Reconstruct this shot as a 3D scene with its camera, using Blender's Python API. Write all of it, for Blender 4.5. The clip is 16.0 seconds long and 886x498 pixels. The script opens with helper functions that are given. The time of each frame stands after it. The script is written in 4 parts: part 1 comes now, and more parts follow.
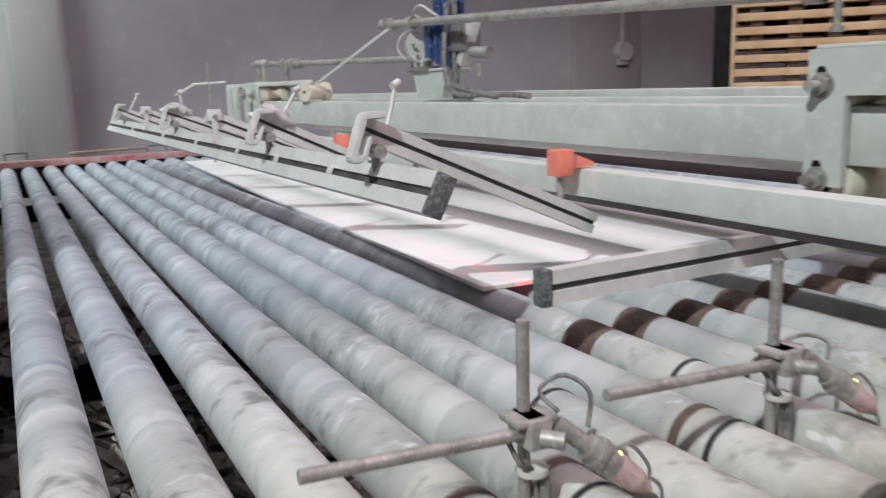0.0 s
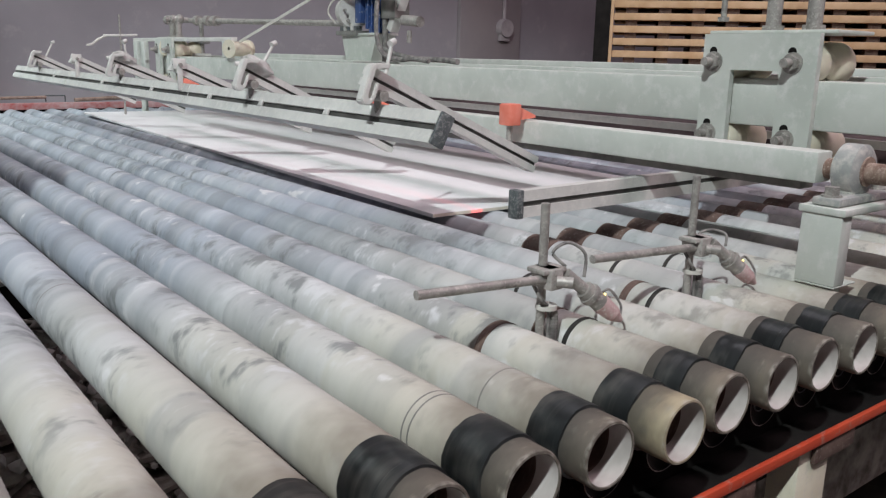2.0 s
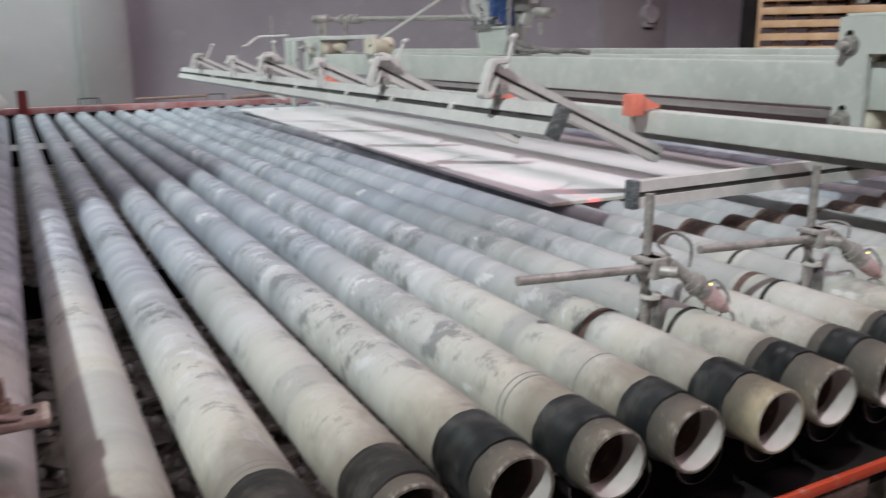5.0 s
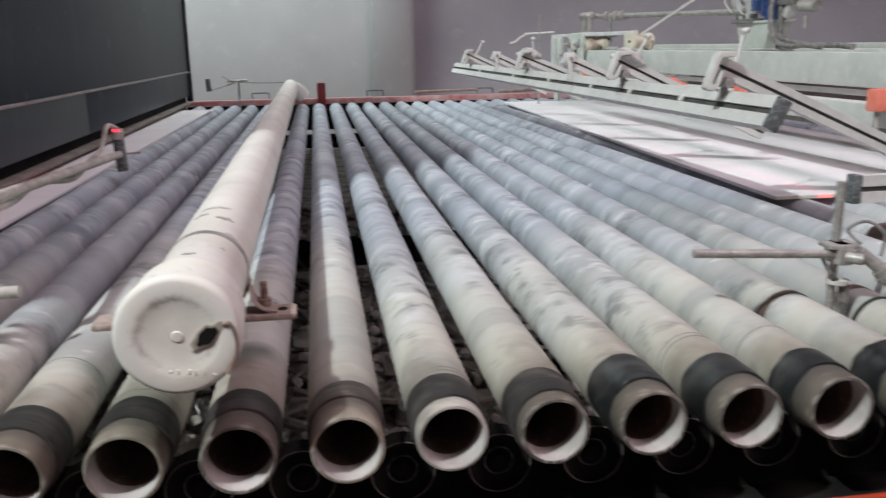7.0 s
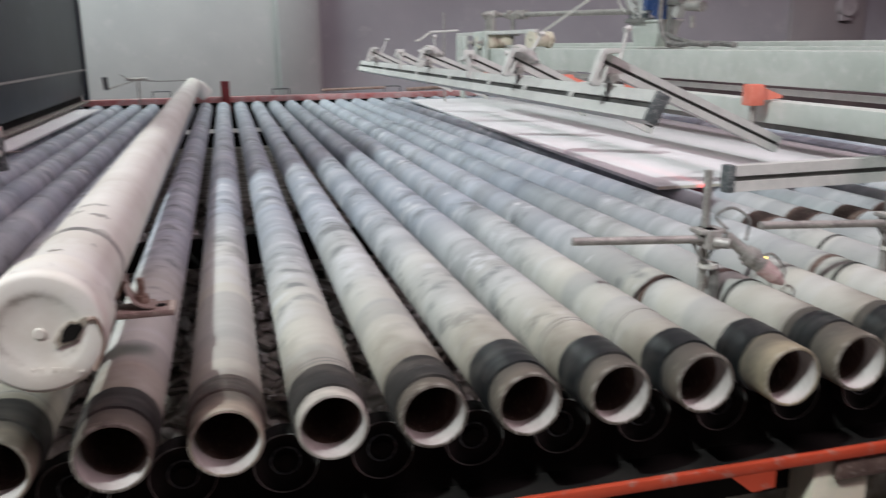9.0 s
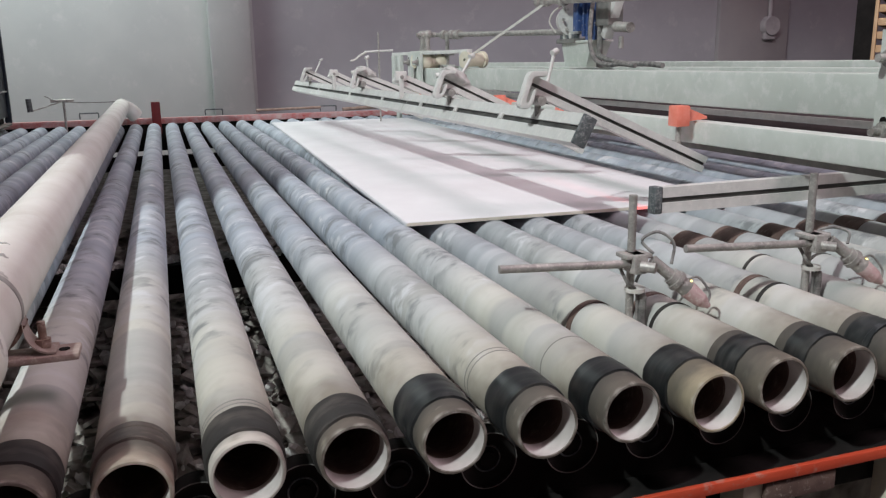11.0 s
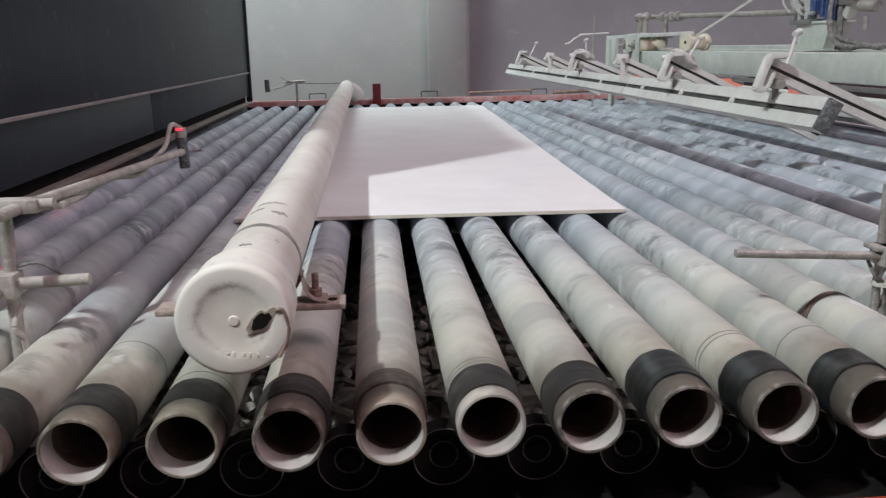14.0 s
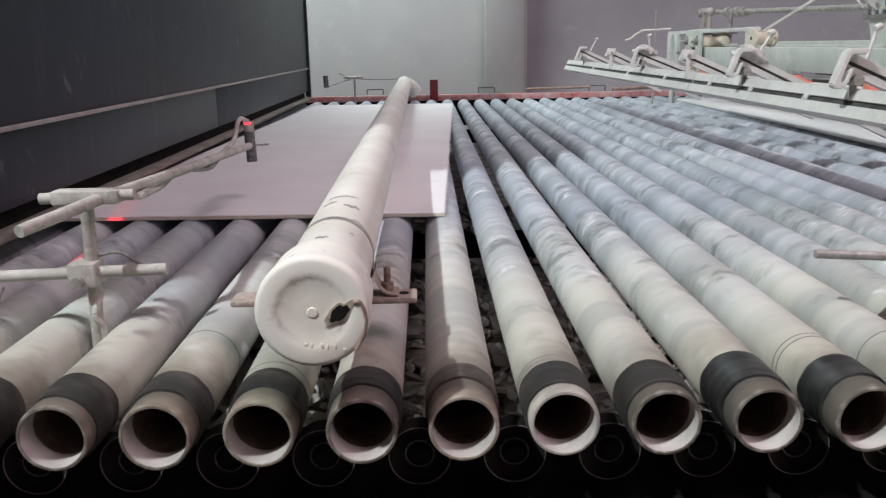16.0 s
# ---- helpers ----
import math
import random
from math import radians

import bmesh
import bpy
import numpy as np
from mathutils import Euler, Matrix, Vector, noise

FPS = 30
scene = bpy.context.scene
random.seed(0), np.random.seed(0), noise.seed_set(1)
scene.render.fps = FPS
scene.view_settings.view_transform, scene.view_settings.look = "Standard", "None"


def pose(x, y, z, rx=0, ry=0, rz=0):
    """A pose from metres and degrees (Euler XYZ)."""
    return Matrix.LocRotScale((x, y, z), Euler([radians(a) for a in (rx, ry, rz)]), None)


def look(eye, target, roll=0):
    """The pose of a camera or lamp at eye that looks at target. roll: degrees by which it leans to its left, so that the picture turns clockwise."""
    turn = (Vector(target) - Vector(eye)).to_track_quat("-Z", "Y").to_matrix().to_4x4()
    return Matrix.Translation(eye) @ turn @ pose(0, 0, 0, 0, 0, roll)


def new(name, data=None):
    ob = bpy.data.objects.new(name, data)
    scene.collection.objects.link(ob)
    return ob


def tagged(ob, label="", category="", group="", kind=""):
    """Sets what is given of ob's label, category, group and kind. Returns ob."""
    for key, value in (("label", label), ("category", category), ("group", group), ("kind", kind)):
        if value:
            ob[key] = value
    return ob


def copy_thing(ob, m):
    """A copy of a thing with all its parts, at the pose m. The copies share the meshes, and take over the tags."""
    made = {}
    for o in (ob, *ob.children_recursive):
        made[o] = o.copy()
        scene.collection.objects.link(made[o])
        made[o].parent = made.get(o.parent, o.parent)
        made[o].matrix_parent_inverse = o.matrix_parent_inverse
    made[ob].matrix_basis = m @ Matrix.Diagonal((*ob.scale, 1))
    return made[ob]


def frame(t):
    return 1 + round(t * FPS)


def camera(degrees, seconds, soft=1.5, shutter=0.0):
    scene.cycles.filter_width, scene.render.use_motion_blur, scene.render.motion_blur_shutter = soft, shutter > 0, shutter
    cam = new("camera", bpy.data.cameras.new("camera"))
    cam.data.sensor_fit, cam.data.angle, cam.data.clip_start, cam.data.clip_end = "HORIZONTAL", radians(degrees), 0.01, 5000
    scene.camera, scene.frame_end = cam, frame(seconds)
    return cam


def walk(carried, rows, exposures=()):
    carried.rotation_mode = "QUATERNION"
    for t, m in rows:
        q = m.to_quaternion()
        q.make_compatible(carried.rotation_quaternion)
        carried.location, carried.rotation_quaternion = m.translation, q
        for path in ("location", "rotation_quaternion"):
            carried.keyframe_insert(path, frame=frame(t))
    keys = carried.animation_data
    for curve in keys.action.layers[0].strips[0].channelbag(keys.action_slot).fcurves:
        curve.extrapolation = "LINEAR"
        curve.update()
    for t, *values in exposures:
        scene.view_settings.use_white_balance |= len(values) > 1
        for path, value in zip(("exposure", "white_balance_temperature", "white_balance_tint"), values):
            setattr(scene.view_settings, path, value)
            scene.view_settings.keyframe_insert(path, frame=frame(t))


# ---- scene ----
cam = camera(57.2, 16.0, soft=1.25, shutter=0.75)
PATH = [
    (0, (0.279, -0.454, 1.467), (1.205, 1.274, 1.073), -1.8),
    (0.5, (0.124, -0.544, 1.456), (1.187, 1.106, 1.073), -1.6),
    (1, (-0.107, -0.579, 1.44), (1.046, 1.006, 1.045), -1.4),
    (1.5, (-0.192, -0.663, 1.448), (0.988, 0.895, 1.023), 0.4),
    (2, (-0.232, -0.692, 1.44), (0.967, 0.841, 0.978), 1.3),
    (2.5, (-0.239, -0.695, 1.439), (0.931, 0.863, 0.987), 1.3),
    (3, (-0.237, -0.698, 1.442), (0.912, 0.877, 0.997), 1.0),
    (3.2, (-0.233, -0.695, 1.442), (0.915, 0.88, 0.993), 0.9),
    (5.3, (-0.207, -0.837, 1.455), (0.539, 0.949, 0.95), -1.5),
    (5.5, (-0.192, -0.874, 1.451), (0.35, 0.984, 0.95), -1.1),
    (6, (-0.205, -0.983, 1.457), (0.044, 0.943, 0.979), -1.6),
    (6.5, (-0.207, -1.027, 1.446), (-0.023, 0.908, 0.979), -1.0),
    (7, (-0.168, -1.057, 1.446), (0.12, 0.862, 0.961), -0.9),
    (7.5, (-0.15, -1.076, 1.44), (0.188, 0.833, 0.949), -0.3),
    (8, (-0.133, -1.078, 1.44), (0.218, 0.829, 0.95), -0.6),
    (8.5, (-0.132, -1.09, 1.435), (0.29, 0.804, 0.952), -0.4),
    (9, (-0.114, -1.091, 1.437), (0.373, 0.786, 0.947), -0.7),
    (9.2, (-0.103, -1.092, 1.435), (0.454, 0.763, 0.935), -0.4),
    (11.3, (-0.069, -1.062, 1.454), (0.555, 0.785, 1.009), -0.9),
    (11.5, (-0.073, -1.071, 1.452), (0.508, 0.791, 1.008), -0.7),
    (12, (-0.079, -1.07, 1.45), (0.422, 0.815, 1.007), -0.6),
    (12.5, (-0.094, -1.066, 1.447), (0.298, 0.842, 0.995), -0.6),
    (13, (-0.117, -1.077, 1.449), (0.164, 0.846, 0.976), -1.0),
    (13.5, (-0.144, -1.099, 1.45), (0.064, 0.832, 0.971), -0.7),
    (14, (-0.159, -1.111, 1.449), (-0.001, 0.824, 0.968), -1.0),
    (14.5, (-0.168, -1.108, 1.449), (-0.048, 0.826, 0.955), -0.9),
    (15, (-0.18, -1.106, 1.444), (-0.145, 0.829, 0.938), -1.7),
    (15.5, (-0.197, -1.108, 1.444), (-0.188, 0.829, 0.947), -1.3),
    (16, (-0.195, -1.105, 1.446), (-0.162, 0.835, 0.959), -1.0),
]
walk(cam, [(t, look(eye, target, roll)) for t, eye, target, roll in PATH],
     exposures=((0, 0.12), (1.5, 0.03), (3.2, 0.0), (5.5, 0.04), (7, 0.09), (9, 0.07), (11.5, -0.01), (12.5, -0.08), (14, -0.1), (15, -0.04), (15.5, 0.08), (16, 0.13)))

# ---- light ----
world = bpy.data.worlds.new("hall_air")
scene.world = world
world.use_nodes = True
world.node_tree.nodes["Background"].inputs[0].default_value = (0.75, 0.62, 0.72, 1)
world.node_tree.nodes["Background"].inputs[1].default_value = 0.3


def area_lamp(name, at, target, size, watts, colour):
    d = bpy.data.lights.new(name, "AREA")
    d.shape, d.size, d.size_y, d.energy, d.color = "RECTANGLE", size[0], size[1], watts, colour
    ob = new(name, d)
    ob.matrix_world = look(at, target)
    return ob


KEY = (-5.82, -3.5, 8.9)
high_bay = bpy.data.lights.new("high_bay_lamp", "SPOT")
high_bay.energy, high_bay.color, high_bay.spot_size, high_bay.spot_blend, high_bay.shadow_soft_size = 3680, (0.91, 0.985, 1.0), radians(44), 0.3, 0.14
new("high_bay_lamp", high_bay).matrix_world = look(KEY, (1.2, 2.0, 0.95))
# added fills without a known source: pink bounce, north wall, overhead
area_lamp("hall_lamp", (3.5, -3.0, 7.9), (2.0, 2.0, 0.9), (3.0, 3.0), 272, (1.0, 0.73, 0.83))
area_lamp("hall_lamp", (-1.5, 6.9, 5.0), (-1.4, 8.3, 2.2), (1.8, 0.6), 165, (0.88, 1.0, 1.0))
area_lamp("hall_lamp", (3.2, 3.8, 8.0), (3.0, 3.8, 0), (4.0, 3.0), 95, (0.94, 0.92, 1.0))


def laser(at, target, watts, cone):
    d = bpy.data.lights.new("laser_sensor_beam", "SPOT")
    d.energy, d.color, d.spot_size, d.spot_blend, d.shadow_soft_size = watts, (1.0, 0.02, 0.05), radians(cone), 0.3, 0.002
    new("laser_sensor_beam", d).matrix_world = look(at, target)


laser((1.43, 0.27, 0.9655), (1.418, 1.24, 0.9625), 60, 2.8)
laser((-0.99, 0.42, 0.9625), (-1.125, 1.28, 0.9615), 40, 3.2)

# ---- materials ----


def nodes_of(name):
    m = bpy.data.materials.new(name)
    m.use_nodes = True
    t = m.node_tree
    return m, t, t.nodes["Principled BSDF"]


def ramp(t, fac, stops):
    r = t.nodes.new("ShaderNodeValToRGB")
    e = r.color_ramp.elements
    while len(e) < len(stops):
        e.new(0.5)
    for el, (p, c) in zip(e, stops):
        el.position, el.color = p, (*c, 1)
    t.links.new(fac, r.inputs[0])
    return r.outputs[0]


def noise_tex(t, scale, detail=4, rough=0.6, stretch=(1, 1, 1), coord="Object"):
    c = t.nodes.new("ShaderNodeTexCoord")
    mp = t.nodes.new("ShaderNodeMapping")
    mp.inputs["Scale"].default_value = stretch
    n = t.nodes.new("ShaderNodeTexNoise")
    n.inputs["Scale"].default_value, n.inputs["Detail"].default_value, n.inputs["Roughness"].default_value = scale, detail, rough
    t.links.new(c.outputs[coord], mp.inputs[0])
    t.links.new(mp.outputs[0], n.inputs["Vector"])
    return n, mp


def mix(t, fac, a, b):
    x = t.nodes.new("ShaderNodeMix")
    x.data_type = "RGBA"
    for socket, v in ((x.inputs[0], fac), (x.inputs[6], a), (x.inputs[7], b)):
        if isinstance(v, bpy.types.NodeSocket):
            t.links.new(v, socket)
        elif isinstance(v, tuple):
            socket.default_value = (*v, 1)
        else:
            socket.default_value = v
    return x.outputs[2]


def bump(t, p, height, strength, distance=0.002):
    b = t.nodes.new("ShaderNodeBump")
    b.inputs["Strength"].default_value, b.inputs["Distance"].default_value = strength, distance
    t.links.new(height, b.inputs["Height"])
    t.links.new(b.outputs[0], p.inputs["Normal"])


def surface(name, a, b, scale=6, rough=0.6, metal=0.0, dust=None, dust_amount=0.5, grain=0.15, fine=180):
    """Two tones in a coarse noise, dust in a second one, fine grain as relief."""
    m, t, p = nodes_of(name)
    n1, _ = noise_tex(t, scale)
    n2, _ = noise_tex(t, scale * 5, 6, 0.7)
    n3, _ = noise_tex(t, fine, 3)
    col = ramp(t, n1.outputs[0], [(0.35, a), (0.65, b)])
    if dust:
        f = ramp(t, n2.outputs[0], [(0.62 - 0.3 * dust_amount, (0, 0, 0)), (0.72, (1, 1, 1))])
        col = mix(t, f, col, dust)
    t.links.new(col, p.inputs["Base Color"])
    p.inputs["Roughness"].default_value, p.inputs["Metallic"].default_value = rough, metal
    bump(t, p, n3.outputs[0], grain)
    return m


DUST = (0.62, 0.6, 0.55)


def roller_material():
    m, t, p = nodes_of("dusty_roller_steel")
    info = t.nodes.new("ShaderNodeObjectInfo")
    c = t.nodes.new("ShaderNodeTexCoord")
    sep = t.nodes.new("ShaderNodeSeparateXYZ")
    t.links.new(c.outputs["Object"], sep.inputs[0])
    mul = t.nodes.new("ShaderNodeMath")
    mul.operation = "MULTIPLY"
    mul.inputs[1].default_value = 37.0
    t.links.new(info.outputs["Random"], mul.inputs[0])
    off = t.nodes.new("ShaderNodeCombineXYZ")
    t.links.new(mul.outputs[0], off.inputs[1])
    t.links.new(mul.outputs[0], off.inputs[0])

    def layer(stretch, detail, rough):
        n, mp = noise_tex(t, 1.0, detail, rough, stretch)
        t.links.new(off.outputs[0], mp.inputs["Location"])
        return n.outputs[0]

    rings = layer((1.6, 4.2, 1.6), 5, 0.58)
    fade = layer((1.0, 1.4, 1.0), 2, 0.5)
    smear = layer((12.0, 13.0, 12.0), 6, 0.66)
    where = layer((4.0, 2.6, 4.0), 2, 0.5)
    flecks = layer((12.0, 7.0, 12.0), 4, 0.5)
    scratch = layer((70.0, 9.0, 70.0), 3, 0.6)
    bands = layer((0.5, 3.4, 0.5), 2, 0.4)
    grey = ramp(t, rings, [(0.3, (0.235, 0.27, 0.315)), (0.44, (0.345, 0.385, 0.44)), (0.58, (0.42, 0.465, 0.515)), (0.72, (0.585, 0.63, 0.68))])
    cream = ramp(t, rings, [(0.28, (0.385, 0.385, 0.342)), (0.45, (0.5, 0.5, 0.443)), (0.55, (0.553, 0.55, 0.486)), (0.7, (0.63, 0.63, 0.573))])
    # the dust layer lies thick on the near third and is rubbed off further on
    add = t.nodes.new("ShaderNodeMath")
    add.operation = "MULTIPLY_ADD"
    add.inputs[1].default_value = 2.0
    t.links.new(fade, add.inputs[0])
    t.links.new(sep.outputs[1], add.inputs[2])
    mr = t.nodes.new("ShaderNodeMapRange")
    mr.inputs[1].default_value, mr.inputs[2].default_value = 1.3, 2.4
    t.links.new(add.outputs[0], mr.inputs[0])
    col = mix(t, mr.outputs[0], cream, grey)
    # bands where the dust ends in a sharp line
    col = mix(t, ramp(t, bands, [(0.55, (0, 0, 0)), (0.568, (0.4, 0.4, 0.4)), (0.62, (0.1, 0.1, 0.1))]), col, (0.62, 0.64, 0.65))
    col = mix(t, ramp(t, bands, [(0.36, (0.3, 0.3, 0.3)), (0.425, (0.42, 0.42, 0.42)), (0.44, (0, 0, 0))]), col, (0.27, 0.285, 0.3))
    # soft turns of thicker and thinner dust round the pipe
    turns = layer((1.2, 9.0, 1.2), 3, 0.55)
    col = mix(t, ramp(t, turns, [(0.4, (0.14, 0.14, 0.14)), (0.5, (0, 0, 0))]), col, (0.3, 0.315, 0.33))
    col = mix(t, ramp(t, turns, [(0.54, (0, 0, 0)), (0.64, (0.2, 0.2, 0.2))]), col, (0.64, 0.645, 0.635))
    # dark rubbed patches, in groups
    both = t.nodes.new("ShaderNodeMath")
    both.operation = "MULTIPLY"
    t.links.new(ramp(t, smear, [(0.53, (0, 0, 0)), (0.62, (1, 1, 1))]), both.inputs[0])
    t.links.new(ramp(t, where, [(0.44, (0, 0, 0)), (0.57, (0.8, 0.8, 0.8))]), both.inputs[1])
    col = mix(t, both.outputs[0], col, (0.18, 0.193, 0.193))
    scuff = t.nodes.new("ShaderNodeMath")
    scuff.operation = "MULTIPLY"
    t.links.new(ramp(t, smear, [(0.38, (0.8, 0.8, 0.8)), (0.45, (0, 0, 0))]), scuff.inputs[0])
    t.links.new(ramp(t, where, [(0.47, (0, 0, 0)), (0.6, (0.9, 0.9, 0.9))]), scuff.inputs[1])
    col = mix(t, scuff.outputs[0], col, (0.68, 0.7, 0.71))
    fl = ramp(t, flecks, [(0.685, (0, 0, 0)), (0.71, (0.8, 0.8, 0.8))])
    col = mix(t, fl, col, (0.72, 0.73, 0.73))
    grime = layer((45.0, 30.0, 45.0), 5, 0.75)
    gr = ramp(t, grime, [(0.56, (0, 0, 0)), (0.74, (0.22, 0.22, 0.22))])
    col = mix(t, gr, col, (0.2, 0.2, 0.19))
    sc = ramp(t, scratch, [(0.66, (0, 0, 0)), (0.74, (0.3, 0.3, 0.3))])
    col = mix(t, sc, col, (0.2, 0.19, 0.17))
    # tan dirt creeping in from the taped end
    tan = t.nodes.new("ShaderNodeMath")
    tan.operation = "MULTIPLY_ADD"
    tan.inputs[1].default_value = -0.9
    t.links.new(layer((1.5, 2.5, 1.5), 3, 0.5), tan.inputs[0])
    t.links.new(sep.outputs[1], tan.inputs[2])
    mt = t.nodes.new("ShaderNodeMapRange")
    mt.inputs[1].default_value, mt.inputs[2].default_value, mt.inputs[3].default_value, mt.inputs[4].default_value = -0.34, -0.02, 0.5, 0.0
    t.links.new(tan.outputs[0], mt.inputs[0])
    col = mix(t, mt.outputs[0], col, (0.43, 0.385, 0.305))
    st = t.nodes.new("ShaderNodeMath")
    st.operation = "MULTIPLY_ADD"
    st.inputs[1].default_value = -0.42
    t.links.new(layer((9.0, 6.0, 9.0), 4, 0.6), st.inputs[0])
    t.links.new(sep.outputs[1], st.inputs[2])
    ms = t.nodes.new("ShaderNodeMapRange")
    ms.inputs[1].default_value, ms.inputs[2].default_value, ms.inputs[3].default_value, ms.inputs[4].default_value = -0.11, 0.02, 0.7, 0.0
    t.links.new(st.outputs[0], ms.inputs[0])
    col = mix(t, ms.outputs[0], col, (0.17, 0.145, 0.11))
    t.links.new(col, p.inputs["Base Color"])
    p.inputs["Roughness"].default_value = 0.6
    n5, _ = noise_tex(t, 140, 4)
    bump(t, p, n5.outputs[0], 0.15)
    return m


ROLLER = roller_material()
def sleeve_material(name, stops, stain):
    """A worn pipe end: one of several base tones for each roller, dark stains and pale chips."""
    m, t, p = nodes_of(name)
    info = t.nodes.new("ShaderNodeObjectInfo")
    base = ramp(t, info.outputs["Random"], stops)
    n1, _ = noise_tex(t, 11, 5, 0.65)
    n2, _ = noise_tex(t, 30, 6, 0.7)
    dark = ramp(t, n1.outputs[0], [(0.42, (stain, stain, stain)), (0.6, (0, 0, 0))])
    col = mix(t, dark, base, (0.075, 0.066, 0.055))
    pale = ramp(t, n2.outputs[0], [(0.58, (0, 0, 0)), (0.72, (0.7, 0.7, 0.7))])
    col = mix(t, pale, col, (0.42, 0.38, 0.3))
    c = t.nodes.new("ShaderNodeTexCoord")
    sep = t.nodes.new("ShaderNodeSeparateXYZ")
    t.links.new(c.outputs["Object"], sep.inputs[0])
    mr = t.nodes.new("ShaderNodeMapRange")
    mr.inputs[1].default_value, mr.inputs[2].default_value, mr.inputs[3].default_value, mr.inputs[4].default_value = 0.0, 0.006, 1.0, 0.0
    t.links.new(sep.outputs[1], mr.inputs[0])
    n4, _ = noise_tex(t, 45, 5, 0.7)
    chip = t.nodes.new("ShaderNodeMath")
    chip.operation = "MULTIPLY"
    t.links.new(mr.outputs[0], chip.inputs[0])
    t.links.new(ramp(t, n4.outputs[0], [(0.5, (0, 0, 0)), (0.6, (0.5, 0.5, 0.5))]), chip.inputs[1])
    col = mix(t, chip.outputs[0], col, (0.5, 0.47, 0.42))
    # black rubbed out of the tape over the pipe end
    n6, _ = noise_tex(t, 16, 5, 0.65)
    rub = t.nodes.new("ShaderNodeMath")
    rub.operation = "MULTIPLY_ADD"
    rub.inputs[1].default_value = 0.075
    t.links.new(n6.outputs[0], rub.inputs[0])
    t.links.new(sep.outputs[1], rub.inputs[2])
    col = mix(t, ramp(t, rub.outputs[0], [(0.055, (0, 0, 0)), (0.085, (0.75, 0.75, 0.75))]), col, (0.06, 0.055, 0.048))
    t.links.new(col, p.inputs["Base Color"])
    p.inputs["Roughness"].default_value = 0.72
    bump(t, p, n2.outputs[0], 0.25)
    return m


SLEEVE = sleeve_material("worn_pipe_end", [(0.0, (0.12, 0.1, 0.08)), (0.4, (0.17, 0.145, 0.115)), (0.55, (0.21, 0.175, 0.13)), (0.75, (0.14, 0.12, 0.096)), (1.0, (0.2, 0.175, 0.14))], 0.6)
SLEEVE_CREAM = sleeve_material("cream_dusted_pipe_end", [(0.0, (0.46, 0.4, 0.27)), (1.0, (0.36, 0.3, 0.2))], 0.45)
SLEEVE_WHITE = sleeve_material("white_dusted_pipe_end", [(0.0, (0.56, 0.53, 0.47)), (1.0, (0.52, 0.48, 0.42))], 0.5)
SLEEVE_TAN = sleeve_material("tan_dusted_pipe_end", [(0.0, (0.36, 0.3, 0.235)), (1.0, (0.3, 0.26, 0.2))], 0.5)
BORE = surface("pale_lit_bore", (0.42, 0.385, 0.36), (0.6, 0.565, 0.535), 14, 0.8)
def tape_material(name, a, b, dust, rough):
    """Dirty tape: soft dust blotches and turns rubbed pale round the pipe."""
    m, t, p = nodes_of(name)
    n1, _ = noise_tex(t, 9, 5, 0.6)
    n2, _ = noise_tex(t, 1.0, 4, 0.6, (6, 90, 6))
    n3, _ = noise_tex(t, 22, 5, 0.65)
    col = ramp(t, n1.outputs[0], [(0.35, a), (0.65, b)])
    col = mix(t, ramp(t, n2.outputs[0], [(0.5, (0, 0, 0)), (0.75, (0.35, 0.35, 0.35))]), col, dust)
    col = mix(t, ramp(t, n3.outputs[0], [(0.52, (0, 0, 0)), (0.72, (0.6, 0.6, 0.6))]), col, dust)
    t.links.new(col, p.inputs["Base Color"])
    t.links.new(ramp(t, n1.outputs[0], [(0.3, (rough, rough, rough)), (0.7, (rough + 0.25, rough + 0.25, rough + 0.25))]), p.inputs["Roughness"])
    bump(t, p, n3.outputs[0], 0.25)
    return m


TAPE = tape_material("dusty_black_tape", (0.014, 0.0132, 0.012), (0.034, 0.031, 0.028), (0.12, 0.105, 0.09), 0.6)
TAPE_WET = tape_material("oily_black_tape", (0.006, 0.0075, 0.008), (0.022, 0.025, 0.026), (0.1, 0.095, 0.085), 0.3)
BROWN_TAPE = surface("brown_rubber_tape", (0.035, 0.027, 0.023), (0.075, 0.056, 0.046), 16, 0.6, 0, (0.2, 0.16, 0.13), 0.3)
BROWN = surface("brown_rusted_band", (0.09, 0.055, 0.045), (0.16, 0.105, 0.085), 20, 0.7, 0, (0.35, 0.3, 0.26), 0.2)
BOARD = surface("white_plaster_board", (0.78, 0.77, 0.77), (0.84, 0.83, 0.83), 3, 0.75, grain=0.05)
BOARD_EDGE = surface("board_edge", (0.6, 0.57, 0.47), (0.68, 0.65, 0.55), 20, 0.85)
PAINT = surface("dusty_pale_green_paint", (0.52, 0.555, 0.505), (0.63, 0.655, 0.605), 4, 0.6, 0, (0.7, 0.7, 0.67), 0.4)
CREAM = surface("cream_nylon", (0.66, 0.61, 0.47), (0.75, 0.71, 0.58), 8, 0.6, 0, (0.62, 0.58, 0.5), 0.3)
ALU = surface("dusty_aluminium", (0.6, 0.6, 0.57), (0.72, 0.72, 0.68), 9, 0.55, 0.1, (0.76, 0.75, 0.71), 0.5)
SLOT = surface("shadowed_slot_metal", (0.16, 0.16, 0.15), (0.26, 0.25, 0.23), 15, 0.7)
# shade inside the profile slots, put into the colour
SLOT_DARK = surface("slot_shade", (0.045, 0.045, 0.042), (0.1, 0.098, 0.09), 15, 0.8)
